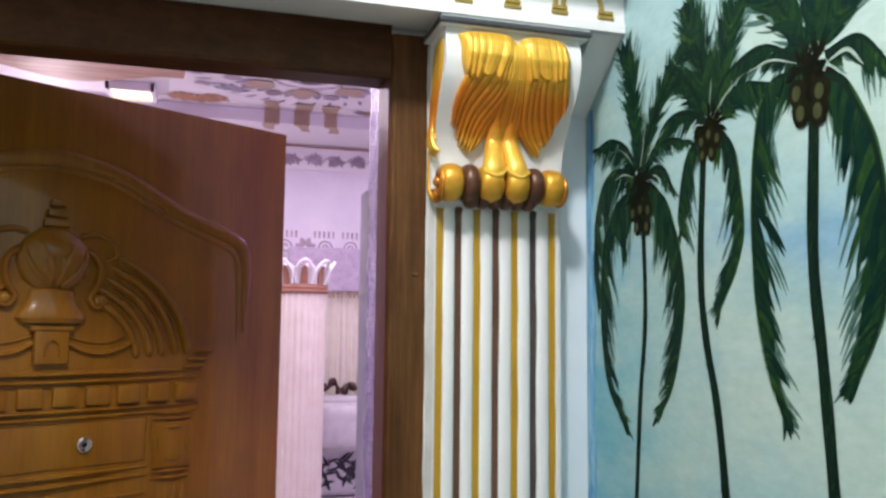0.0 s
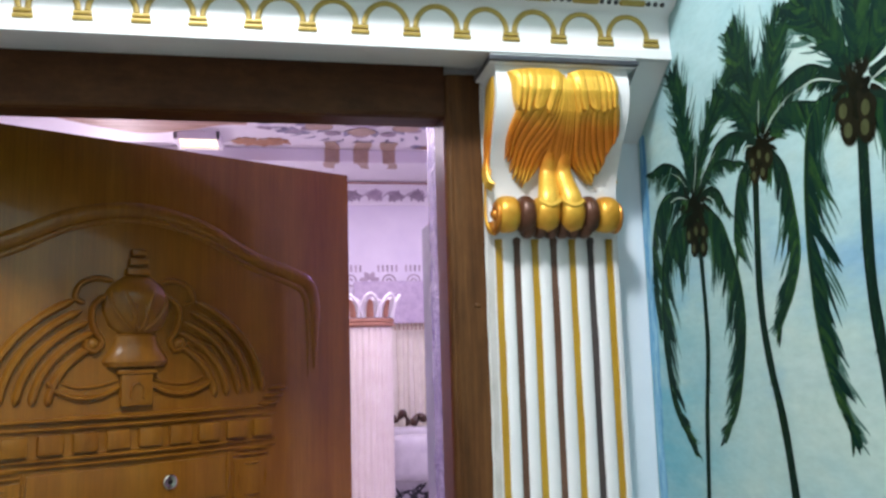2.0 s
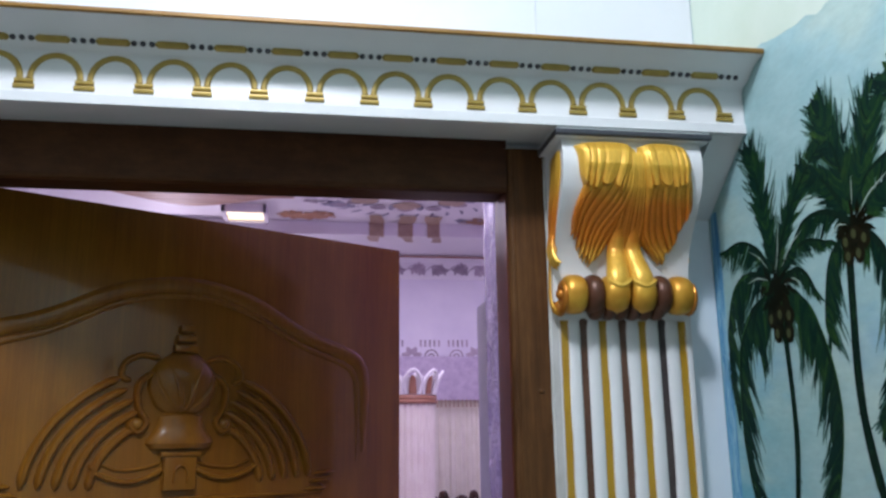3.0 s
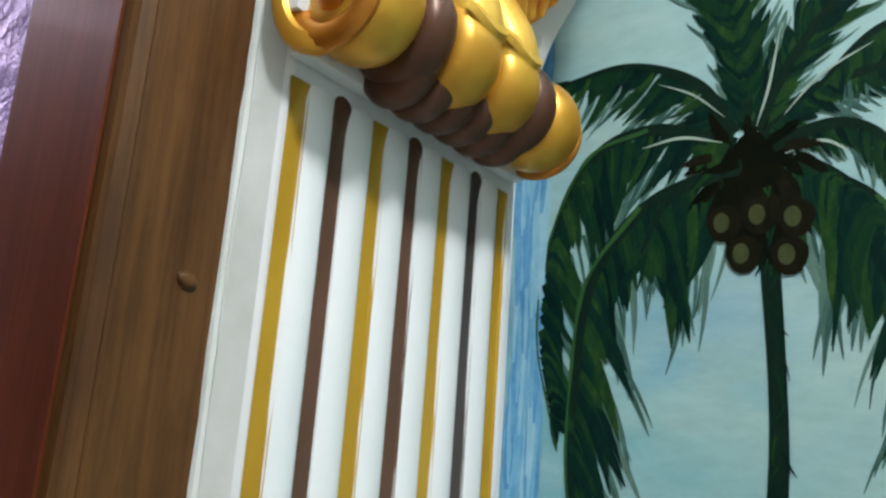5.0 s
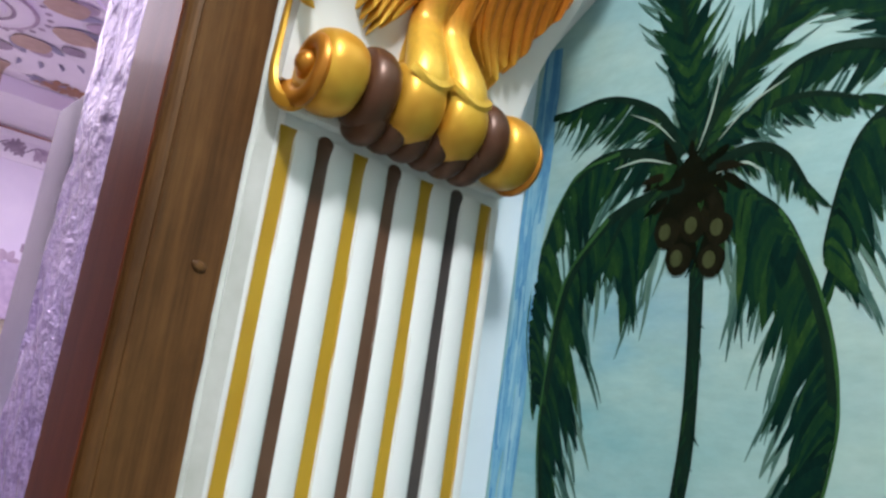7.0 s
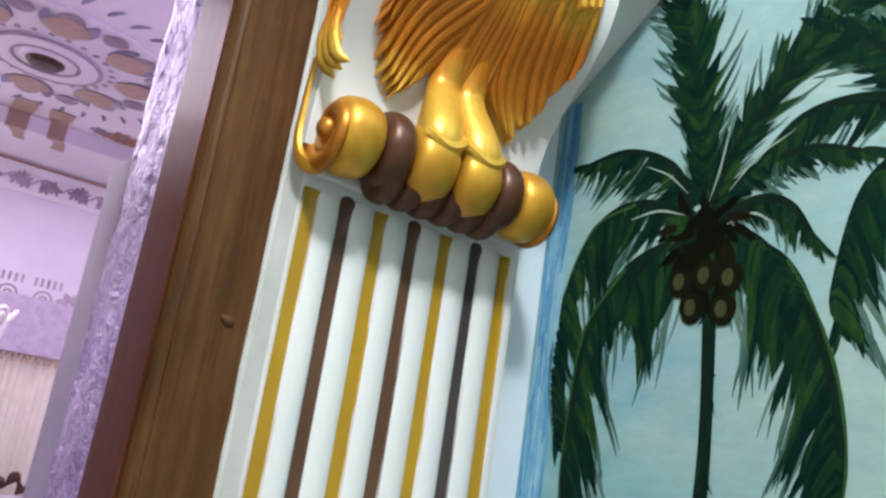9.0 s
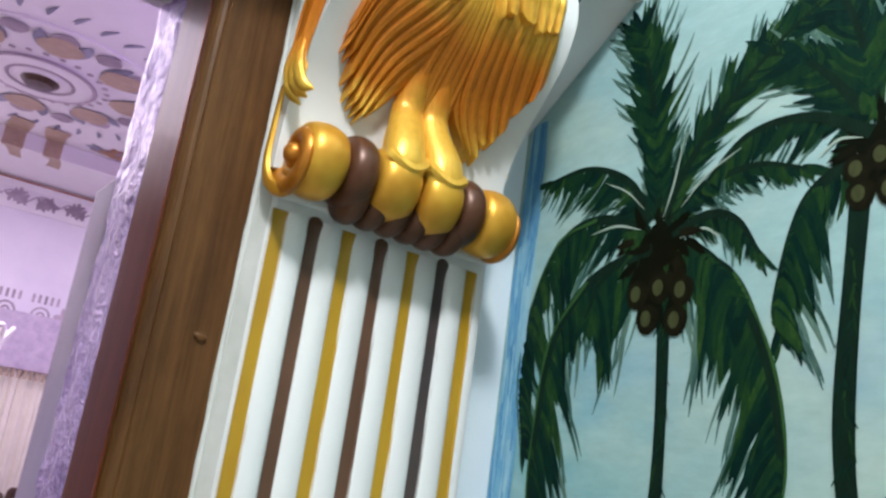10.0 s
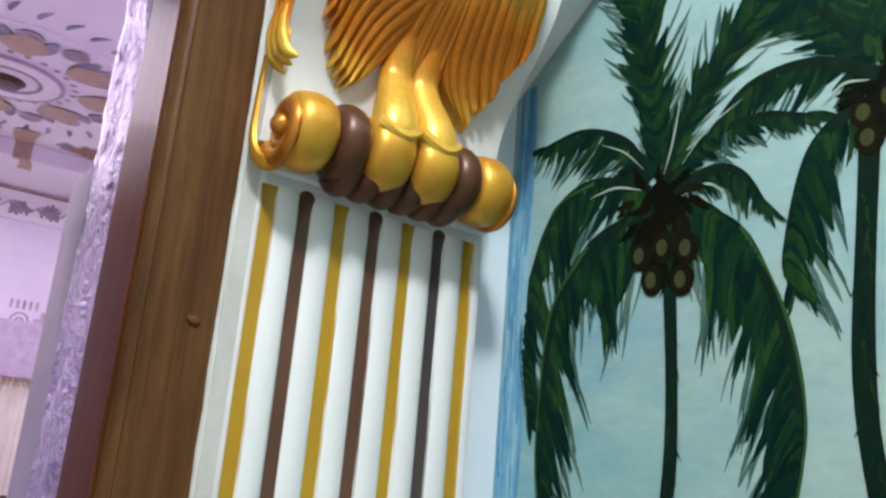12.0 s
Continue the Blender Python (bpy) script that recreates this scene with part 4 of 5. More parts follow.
        for k in range(17):
            v, row = k / 16, []
            for q in range(25):
                w = q / 24
                ang = 1.60 + (2.62 + 0.44 * math.sin(math.pi * w) ** 0.8 - 1.60) * v
                rr = 0.0336 + 0.0026 * math.sin(math.pi * w) ** 0.7 - 0.004 * (k == 16)
                xx = CENTRE + s * (0.0004 + (0.033 + 0.012 * v ** 2) * w)
                row.append(bm.verts.new((xx, SCROLL[0] - 0.006 + rr * math.cos(ang), SCROLL[1] + 0.004 + rr * math.sin(ang))))
            if last:
                for q in range(24):
                    bm.faces.new((last[q], last[q + 1], row[q + 1], row[q]))
            last = row
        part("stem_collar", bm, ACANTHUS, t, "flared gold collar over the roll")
        barrel(t, CENTRE + (0.002 if s > 0 else -0.046), CENTRE + (0.046 if s > 0 else -0.002), 0.0345, GOLD, -0.005, 0.001, 0.34)
        e = CENTRE + s * 0.0455
        barrel(t, min(e, e + s * 0.031), max(e, e + s * 0.031), 0.0350, BROWN, 0.0, 0.001, 0.36, "scroll_roll", "glossy dark brown roll")
        e = CENTRE + s * 0.0755
        barrel(t, min(e, e + s * 0.041), max(e, e + s * 0.041), 0.0345, GOLD, 0.0, 0.001, 0.32)
        # spiral on the end of the roll
        xe = CENTRE + s * 0.1158
        spiral = []
        for k in range(46):
            u = k / 45
            a, q = -math.pi * (0.05 + 2.5 * (1 - u)), 0.0260 * u + 0.006
            spiral.append(Vector((xe, SCROLL[0] + q * math.cos(a), SCROLL[1] + 0.001 + q * math.sin(a))))
        part("spiral", tube(spiral, lambda u: 0.0050 + 0.0034 * u, 10, 0.8, (s, 0, 0)), COPPER, t, "coppery gold spiral")
        eye = bmesh.new()
        bmesh.ops.create_uvsphere(eye, u_segments=14, v_segments=8, radius=0.0100)
        part("spiral_eye", eye, COPPER, t, at=pose(xe + s * 0.001, SCROLL[0] + 0.001, SCROLL[1] + 0.001))
        xs = x0 - 0.0005 if s < 0 else x1 + 0.0005
        band = spline([(xs + 0.016, SCROLL[0] - 0.006, 1.8455), (xs + 0.010, -0.026, 1.8435), (xs + 0.003, -0.010, 1.850), (xs, 0.000, 1.872), (xs, 0.000, 1.905), (xs, -0.004, 1.945)], 20)
        if s < 0:
            part("side_band", tube(band, lambda u: 0.0080 * min(1, 0.15 + 4 * u) * (1 - 0.5 * u), 8, 0.7, (s, 0, 0)), GOLD, t)
        # leaf on the side
        if s < 0:
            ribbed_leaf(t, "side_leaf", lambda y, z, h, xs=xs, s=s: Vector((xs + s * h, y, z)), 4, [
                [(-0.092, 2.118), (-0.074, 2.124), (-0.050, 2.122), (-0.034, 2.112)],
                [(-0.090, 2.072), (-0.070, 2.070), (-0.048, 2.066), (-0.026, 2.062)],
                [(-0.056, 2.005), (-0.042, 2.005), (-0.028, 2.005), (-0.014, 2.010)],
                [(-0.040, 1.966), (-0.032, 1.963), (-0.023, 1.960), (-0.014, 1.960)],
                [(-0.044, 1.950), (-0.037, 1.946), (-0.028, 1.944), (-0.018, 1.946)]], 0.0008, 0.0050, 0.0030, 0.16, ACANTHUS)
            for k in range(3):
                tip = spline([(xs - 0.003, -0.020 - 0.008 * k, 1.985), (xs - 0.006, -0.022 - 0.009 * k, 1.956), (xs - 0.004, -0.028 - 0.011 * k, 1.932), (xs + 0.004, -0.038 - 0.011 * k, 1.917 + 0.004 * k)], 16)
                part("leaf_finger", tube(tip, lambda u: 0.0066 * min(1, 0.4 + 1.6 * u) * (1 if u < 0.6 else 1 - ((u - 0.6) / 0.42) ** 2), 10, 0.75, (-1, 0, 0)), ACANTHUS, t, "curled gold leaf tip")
        else:
            tip = spline([(xs - 0.001, -0.016, 1.966), (xs + 0.001, -0.018, 1.950), (xs + 0.001, -0.021, 1.938)], 8)
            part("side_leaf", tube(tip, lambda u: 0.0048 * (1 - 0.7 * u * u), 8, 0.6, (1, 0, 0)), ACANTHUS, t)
    # ribbed brown underside
    for k in range(6):
        c = CENTRE - 0.055 + 0.022 * k
        barrel(t, c - 0.0125, c + 0.0125, 0.0275, BROWN, 0.006, -0.0155, 0.42, "under_roll", "dark brown ribbed underside roll")


capital()

# ---- cornice ----


def cornice():
    t = thing("door_cornice", I, "white cornice over the door with gold arches and beads", "cornice")
    xa, xb = -1.62, MURAL_X - 0.001
    sec = [(WALL_Y - 0.0005, 2.1745), (0.010, 2.1735), (-0.108, 2.151), (-0.1205, 2.151), (-0.121, 2.1665), (-0.1175, 2.171), (-0.1175, 2.228), (-0.120, 2.234), (-0.126, 2.2375), (-0.136, 2.239),
           (-0.144, 2.243), (-0.152, 2.250), (-0.166, 2.258), (-0.184, 2.263), (-0.197, 2.2645), (-0.197, 2.2725), (WALL_Y - 0.0005, 2.2725)]
    part("moulding", extrude(sec, xa, xb), WHITE, t)
    part("rim", extrude([(-0.1985, 2.2655), (-0.2005, 2.268), (-0.2005, 2.2725), (-0.1985, 2.2750), (-0.06, 2.2750), (-0.06, 2.2730), (-0.1972, 2.2730), (-0.1972, 2.2655)], xa, xb), RIM_GOLD, t, "gold painted rim")
    step = 0.0893
    arch = pad = pill = bead = None
    for k in range(-1, 21):
        x = 0.251 - step * k
        if x < xa + 0.05:
            break
        whole = x + step < MURAL_X + 0.01
        if x + 0.02 < xb:
            if pad is None:
                bm = tube([Vector((-0.0155, -0.1182, 2.1765)), Vector((0.0155, -0.1182, 2.1765))], 0.0042, 8, 0.8)
                tube([Vector((-0.0140, -0.1182, 2.1855)), Vector((0.0140, -0.1182, 2.1855))], 0.0042, 8, 0.8, bm=bm)
                pad = part("arch_pad", bm, CORNICE_GOLD, t, "gold ribbed pad", pose(x, 0, 0))
            else:
                again(pad, pose(x, 0, 0), t)
            for d in (-0.0135, 0.0, 0.0135):
                if bead is None:
                    bm = bmesh.new()
                    bmesh.ops.create_uvsphere(bm, u_segments=8, v_segments=6, radius=0.0048)
                    bead = part("bead", bm, BEAD_DARK, t, "dark bead", pose(x + d, -0.1455, 2.2445))
                elif x + d < xb - 0.004:
                    again(bead, pose(x + d, -0.1455, 2.2445), t)
        if whole:
            if arch is None:
                pts = [(step / 2 - 0.0375 * math.cos(a), -0.1182, 2.1895 + 0.0405 * math.sin(a)) for a in (math.pi * j / 12 for j in range(13))]
                arch = part("arch", tube([Vector(p) for p in pts], 0.0050, 8, 0.6), CORNICE_GOLD, t, "slim gold arch", pose(x, 0, 0))
                bm = tube([Vector((-0.026 + 0.052 * j / 12, -0.1455, 2.2445)) for j in range(13)], lambda u: 0.0062 * (1 - max(0, abs(2 * u - 1) - 0.80) ** 2 * 18), 8)
                pill = part("bead_bar", bm, CORNICE_GOLD, t, "long gold bead", pose(x + step / 2, 0, 0))
            else:
                again(arch, pose(x, 0, 0), t)
                again(pill, pose(x + step / 2, 0, 0), t)
    # sloped bracket in the corner under the cornice
    part("corner_bracket", extrude([(-0.108, 2.1505), (WALL_Y - 0.0005, 2.1735), (WALL_Y - 0.0005, 2.035)], 0.3195, xb), WHITE, t)


cornice()

# ---- hall lamp, behind the camera ----


def hall_lamp():
    t = thing("ceiling_lamp", pose(-0.54, -1.14, HALL_TOP), "small white pendant ceiling lamp", "lamp")
    part("base", lathe([(0.02, -0.03), (0.06, -0.02), (0.065, 0.0)], 24), WHITE, t)
    part("rod", lathe([(0.006, -0.20), (0.006, -0.03)], 12), WHITE, t)
    part("socket", lathe([(0.012, -0.245), (0.022, -0.24), (0.022, -0.205), (0.008, -0.20)], 16), WHITE, t)


hall_lamp()

# ---- carved door ----
DOOR_W, DOOR_T, DOOR_H = 1.06, 0.042, 2.112
UC = 0.502


def carved_door():
    t = thing("carved_door", pose(OPEN_L + 0.004, 0.165, 0.0, 0, 0, 30.2), "carved varnished wooden door standing half open", "door")
    part("slab", box((0, 0, 0.012), (DOOR_W, DOOR_T, DOOR_H), 0.0025), DOOR_WOOD, t)

    def bar(name, pts, w, h, mat=DOOR_WOOD, n=24, label=""):
        """Half-round moulding on the face through (u, z) points."""
        path = [Vector((p.x, -0.0005, p.y)) for p in spline([(a, b, 0) for a, b in pts], n)]
        return part(name, tube(path, lambda u: w / 2 * min(1, 0.25 + 14 * u, 0.25 + 14 * (1 - u)), 10, 2 * h / w), mat, t, label)

    def straight(name, u0, z0, u1, z1, w, h):
        return bar(name, [(u0, z0), (u1, z1)], w, h, DOOR_WOOD, 2)

    def tile(name, u0, z0, u1, z1, h, bevel, mat=DOOR_WOOD):
        return part(name, box((u0, -h, z0), (u1, 0.002, z1), bevel, 2), mat, t)

    # arched panel outline: a broad hollow beside a raised bead
    half = [(0.448, 1.60), (0.448, 1.76), (0.432, 1.812), (0.385, 1.836), (0.300, 1.862), (0.240, 1.888), (0.170, 1.924), (0.100, 1.947), (0.0, 1.960)]
    pts = [(UC + a, z) for a, z in half] + [(UC - a, z) for a, z in half[-2::-1]]
    bar("panel_moulding", pts, 0.034, 0.007, n=90)
    inner = [(UC + (p[0] - UC) * 0.958, p[1] - 0.022) for p in pts]
    bar("panel_bead", inner, 0.014, 0.004, n=90)
    # concentric arcs that spring from the entablature
    for k in range(5):
        r = 0.300 - 0.030 * k
        arc = [(UC + r * math.cos(a), 1.533 + 0.84 * r * math.sin(a)) for a in (math.radians(4 + 172 * j / 20) for j in range(21))]
        for part_of in (arc[:8], arc[-8:]):
            bar("arc_moulding", part_of, 0.018, 0.014 - 0.001 * k, n=30)
    for s in (-1, 1):
        for k in range(3):
            bar("eave", [(UC + s * (0.290 + 0.012 * k), 1.522 + 0.017 * k), (UC + s * (0.345 + 0.012 * k), 1.524 + 0.017 * k)], 0.012, 0.010, n=4)
    # urn: a low relief bowl with lotus leaves on a wide foot
    flat = Matrix.Diagonal((1, 0.42, 1, 1))

    def low_relief(name, bm):
        ob = part(name, bm, DOOR_WOOD, t)
        ob.data.transform(flat)

    low_relief("urn_foot", lathe([(0.030, -0.006), (0.062, -0.004), (0.071, 0.006), (0.070, 0.014), (0.058, 0.030), (0.049, 0.046), (0.046, 0.062), (0.03, 0.068)], 28, "z", (UC - 0.004, 0.004, 1.622), arc=math.pi, start=math.pi))
    low_relief("urn_bowl", lathe([(0.034, 0.0), (0.060, 0.018), (0.075, 0.052), (0.074, 0.080), (0.058, 0.106), (0.036, 0.122), (0.028, 0.128), (0.010, 0.130)], 32, "z", (UC - 0.004, 0.008, 1.686), arc=math.pi, start=math.pi))
    for side in (-1, 0, 1):
        for lip in (-1, 1):
            path = []
            for k in range(17):
                q = k / 16
                r = 0.032 + 0.046 * math.sin(math.pi * min(1, 0.12 + q * 0.86)) + 0.002
                du = side * (0.010 + 0.034 * math.sin(math.pi * 0.62 * q)) + lip * 0.015 * math.sin(math.pi * q) * (1.25 if side else 0.8)
                path.append(Vector((UC - 0.004 + du, 0.008 - math.sqrt(max(r * r - du * du, 1e-5)), 1.692 + (0.112 if side else 0.086) * q)))
            low_relief("urn_petal", tube(path, lambda u: 0.0048 * math.sin(math.pi * (0.12 + 0.76 * u)), 8, 1.1))
    for k in range(3):
        tile("urn_neck", UC - 0.03 + 0.005 * k, 1.815 + 0.021 * k, UC + 0.022 - 0.005 * k, 1.831 + 0.021 * k, 0.016, 0.005)
    for s in (-1, 1):
        c = UC - 0.004
        bar("urn_scroll", [(c + s * 0.060, 1.775), (c + s * 0.092, 1.745), (c + s * 0.090, 1.700), (c + s * 0.074, 1.672), (c + s * 0.088, 1.652), (c + s * 0.106, 1.664), (c + s * 0.096, 1.680)], 0.015, 0.013, n=40)
        bar("leaf_scroll", [(c + s * 0.050, 1.800), (c + s * 0.085, 1.806), (c + s * 0.118, 1.792), (c + s * 0.128, 1.764), (c + s * 0.108, 1.752)], 0.013, 0.009, n=30)
        knob = bmesh.new()
        bmesh.ops.create_uvsphere(knob, u_segments=14, v_segments=8, radius=0.013)
        part("scroll_knob", knob, DOOR_WOOD, t, at=pose(c + s * 0.092, -0.003, 1.667))
        bar("swag", [(c + s * 0.030, 1.578), (c + s * 0.070, 1.560), (c + s * 0.115, 1.556), (c + s * 0.160, 1.572), (c + s * 0.178, 1.592)], 0.011, 0.010, n=30)
        bar("swag_fold", [(c + s * 0.030, 1.592), (c + s * 0.075, 1.580), (c + s * 0.120, 1.578), (c + s * 0.158, 1.592)], 0.006, 0.004, n=24)
    tile("urn_plinth", UC - 0.038, 1.535, UC + 0.030, 1.602, 0.016, 0.004)
    bar("plinth_arch", [(UC - 0.018, 1.545), (UC - 0.017, 1.572), (UC - 0.004, 1.584), (UC + 0.009, 1.572), (UC + 0.010, 1.545)], 0.006, 0.021, n=20)
    tile("urn_step", UC - 0.046, 1.602, UC + 0.038, 1.612, 0.018, 0.003)
    # entablature: bands and dentils
    lo, hi = UC - 0.338, UC + 0.336
    for z, w, h in ((1.515, 0.015, 0.018), (1.498, 0.012, 0.013), (1.438, 0.011, 0.014), (1.424, 0.010, 0.010)):
        straight("band", lo, z, hi, z, w, h)
    for k in range(10):
        u = lo + 0.006 + 0.0672 * k
        tile("dentil", u, 1.447, u + 0.050, 1.488, 0.014, 0.007)
    # frieze panel with the peephole
    tile("frieze_panel", UC - 0.214, 1.322, UC + 0.206, 1.410, 0.004, 0.002)
    bar("frieze_bead", [(UC + 0.212, 1.416), (UC + 0.212, 1.318)], 0.009, 0.007, n=2)
    bar("frieze_bead", [(UC - 0.220, 1.416), (UC - 0.220, 1.318)], 0.009, 0.007, n=2)
    for z in (1.308, 1.290, 1.252, 1.236):
        straight("band", UC - 0.222, z, UC + 0.214, z, 0.012, 0.013)
    for s in (-1, 1):
        c = UC + s * 0.272
        tile("pilaster_block", c - 0.046, 1.300, c + 0.046, 1.400, 0.006, 0.003)
        for z0, z1, u0, u1 in ((1.388, 1.388, -0.034, 0.034), (1.318, 1.318, -0.034, 0.034)):
            bar("block_rail", [(c + u0, z0), (c + u1, z1)], 0.008, 0.012, n=2)
        for u in (-0.034, 0.034):
            bar("block_rail", [(c + u, 1.318), (c + u, 1.388)], 0.008, 0.012, n=2)
        for z in (1.408, 1.420, 1.292, 1.278):
            straight("band", c - 0.048, z, c + 0.048, z, 0.009, 0.010)
        for u in (-0.030, -0.010, 0.010, 0.030):
            bar("reed", [(c + u, 1.262), (c + u, 1.180)], 0.014, 0.006, n=2)
            bar("reed", [(c + u, 1.072), (c + u, 0.30)], 0.014, 0.006, n=2)
        for z in (1.168, 1.084):
            straight("band", c - 0.050, z, c + 0.050, z, 0.013, 0.013)
        part("scroll_pair", tube([Vector((c - 0.044, -0.002, 1.126)), Vector((c, -0.002, 1.126)), Vector((c + 0.044, -0.002, 1.126))], lambda u: 0.016 + 0.010 * abs(2 * u - 1), 12, 0.5), DOOR_WOOD, t)
        for q in (-0.036, 0.036):
            knob = bmesh.new()
            bmesh.ops.create_uvsphere(knob, u_segments=12, v_segments=8, radius=0.012)
            part("scroll_knob", knob, DOOR_WOOD, t, at=pose(c + q, -0.012, 1.126))
    # lower panel with a shell crest
    for k, inset in enumerate((0.0, 0.016)):
        a, b, z = UC - 0.200 + inset, UC + 0.192 - inset, 1.206 - inset
        for q in ([(a, z), (b, z)], [(a, z), (a, 0.2 + inset)], [(b, z), (b, 0.2 + inset)]):
            bar("lower_moulding", q, 0.012, 0.010 - 0.003 * k, n=2)
    for s in (-1, 1):
        c = UC + 0.014
        bar("shell_scroll", [(c + s * 0.012, 1.115), (c + s * 0.018, 1.148), (c + s * 0.046, 1.160), (c + s * 0.072, 1.140), (c + s * 0.062, 1.116), (c + s * 0.042, 1.122)], 0.020, 0.016, n=36)
        for k in range(5):
            u = k / 4
            bar("shell_lobe", [(c + s * (0.052 + 0.012 * k), 1.158 - 0.010 * k), (c + s * (0.078 + 0.014 * k), 1.140 - 0.014 * k), (c + s * (0.082 + 0.014 * k), 1.118 - 0.014 * k)], 0.014, 0.012, n=12)
        bar("shell_edge", [(c + s * 0.010, 1.108), (c + s * 0.070, 1.100), (c + s * 0.120, 1.066), (c + s * 0.150, 1.02)], 0.012, 0.010, n=24)
    # peephole
    hole = part("peephole", lathe([(0.0035, -0.0045), (0.006, -0.0060), (0.0125, -0.0072), (0.0155, -0.0055), (0.0160, 0.0)], 24, "y", (0.576, -0.004, 1.367)), STEEL, t, "polished steel door viewer")
    part("lens", lathe([(0.001, -0.0075), (0.0045, -0.0068), (0.0055, -0.005)], 16, "y", (0.576, -0.004, 1.367)), LOCK, hole)
    # lock plate with a domed head
    outline = [(-0.034, 0.86)] + [(0.034 * -math.cos(a) * (1 + 0.05 * math.cos(6 * a)), 1.062 + 0.034 * math.sin(a)) for a in (math.pi * k / 14 for k in range(15))] + [(0.034, 0.86)]
    plate = part("lock_plate", extrude([(1.000 + a, z) for a, z in outline], -0.010, 0.001, "y"), LOCK, t, "black bronze lock plate")
    for k in range(7):
        a = 2 * math.pi * k / 6
        c = (1.0 + (0.015 * math.cos(a) if k < 6 else 0), 1.055 + (0.017 * math.sin(a) if k < 6 else 0))
        ro = bmesh.new()
        bmesh.ops.create_uvsphere(ro, u_segments=10, v_segments=6, radius=0.009)
        part("rosette_petal", ro, LOCK, plate, at=pose(c[0], -0.010, c[1]))
    part("lever", tube(spline([(1.0, -0.011, 0.975), (1.0, -0.045, 0.975), (0.985, -0.055, 0.975), (0.93, -0.056, 0.972), (0.89, -0.052, 0.966)], 20), 0.009, 10), LOCK, plate, "black bronze lever handle")
    for z in (1.85, 1.1, 0.3):
        part("hinge", lathe([(0.008, -0.05), (0.008, 0.05)], 12, "z", (-0.004, 0.0, z)), STEEL, t)


carved_door()

# ---- the room behind the door ----
RX0, RX1, RY0, RY1 = -2.6, 2.2, 0.35, 4.30

wall("wall_room_north", (RX0 - 0.1, RY1, 0), (RX1 + 0.1, RY1 + 0.1, 3.1), LILAC_WALL, "lilac-white far wall of the room")
wall("wall_room_east", (RX1, RY0, 0), (RX1 + 0.1, RY1, 3.1), LILAC_WALL, "lilac-white side wall of the room")
wall("wall_room_west", (RX0 - 0.1, RY0, 0), (RX0, RY1, 3.1), LILAC_WALL, "lilac-white side wall of the room")
wall("wall_room_south_left", (RX0 - 0.1, RY0 + 0.002, 0), (OPEN_L - 0.055, RY0 + 0.02, 3.1), LILAC_WALL, "lilac-white room side of the door wall")
wall("wall_room_south_right", (0.0505, RY0 + 0.002, 0), (RX1, RY0 + 0.02, 3.1), LILAC_WALL, "lilac-white room side of the door wall")
wall("wall_room_south_over", (OPEN_L - 0.055, RY0 + 0.002, OPEN_T + 0.052), (0.0505, RY0 + 0.02, 3.1), LILAC_WALL, "lilac-white room side over the door")
tagged(obj("floor", box((RX0 - 0.1, RY0, -0.1), (RX1 + 0.1, RY1 + 0.1, 0.0)), FLOOR_TILE, False), "cream polished floor of the room", "floor", kind="structure")


def room_ceiling():
    bm = box((RX0, RY0 + 0.02, ROOM_TOP), (RX1, RY1, ROOM_TOP + 0.1))
    box((RX0, 3.62, ROOM_TOP - 0.06), (RX1, RY1, ROOM_TOP - 0.001), bm=bm)
    box((RX0, 3.595, ROOM_TOP - 0.085), (RX1, 3.619, ROOM_TOP - 0.001), 0.006, bm=bm)
    box((RX0, RY0 + 0.021, ROOM_TOP - 0.06), (RX1, 1.45, ROOM_TOP - 0.001), bm=bm)
    tagged(obj("ceiling", bm, ROOM_WHITE, False), "white stepped ceiling of the room", "ceiling", kind="structure")


room_ceiling()


def foil_reveal():
    """The lining of the door reveal beyond the frame."""
    bm = bmesh.new()
    ny, nz = 16, 130
    grid = [[bm.verts.new((0.004 + 0.004 * noise.noise((y * 30, z * 22, 1.3)) + 0.0025 * noise.noise((y * 90, z * 70, 4.3)), y, z)) for z in (2.16 * k / nz for k in range(nz + 1))]
            for y in (0.187 + 0.184 * j / ny for j in range(ny + 1))]
    for a, b in zip(grid, grid[1:]):
        for k in range(nz):
            bm.faces.new((a[k], a[k + 1], b[k + 1], b[k]))
    ob = tagged(obj("trim", bm, FOIL), "crinkled pearly lilac foil on the door reveal", "wall lining", kind="structure")
    back = box((0.0145, 0.186, 0), (0.0515, 0.352, 2.16))
    tagged(obj("trim", back, LILAC_WALL, False), "lilac reveal behind the foil", "wall lining", kind="structure")
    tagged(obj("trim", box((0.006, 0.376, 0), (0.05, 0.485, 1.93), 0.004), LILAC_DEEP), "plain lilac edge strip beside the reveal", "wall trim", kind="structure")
    return ob


foil_reveal()


def petal(bm, c, a, length, width, z, turn=0.0):
    """A flat painted petal in the plane of a ceiling, from c along angle a."""
    d, s = Vector((math.cos(a), math.sin(a))), Vector((-math.sin(a), math.cos(a)))
    pts = []
    for k in range(9):
        u = k / 8
        w = width * math.sin(math.pi * (0.08 + 0.86 * u)) / 2
        pts.append((c[0] + d.x * length * u + s.x * (w + turn * u * u * length), c[1] + d.y * length * u + s.y * (w + turn * u * u * length)))
    for k in range(8, -1, -1):
        u = k / 8
        w = -width * math.sin(math.pi * (0.08 + 0.86 * u)) / 2
        pts.append((c[0] + d.x * length * u + s.x * (w + turn * u * u * length), c[1] + d.y * length * u + s.y * (w + turn * u * u * length)))
    bm.faces.new([bm.verts.new((p[0], p[1], z)) for p in pts])


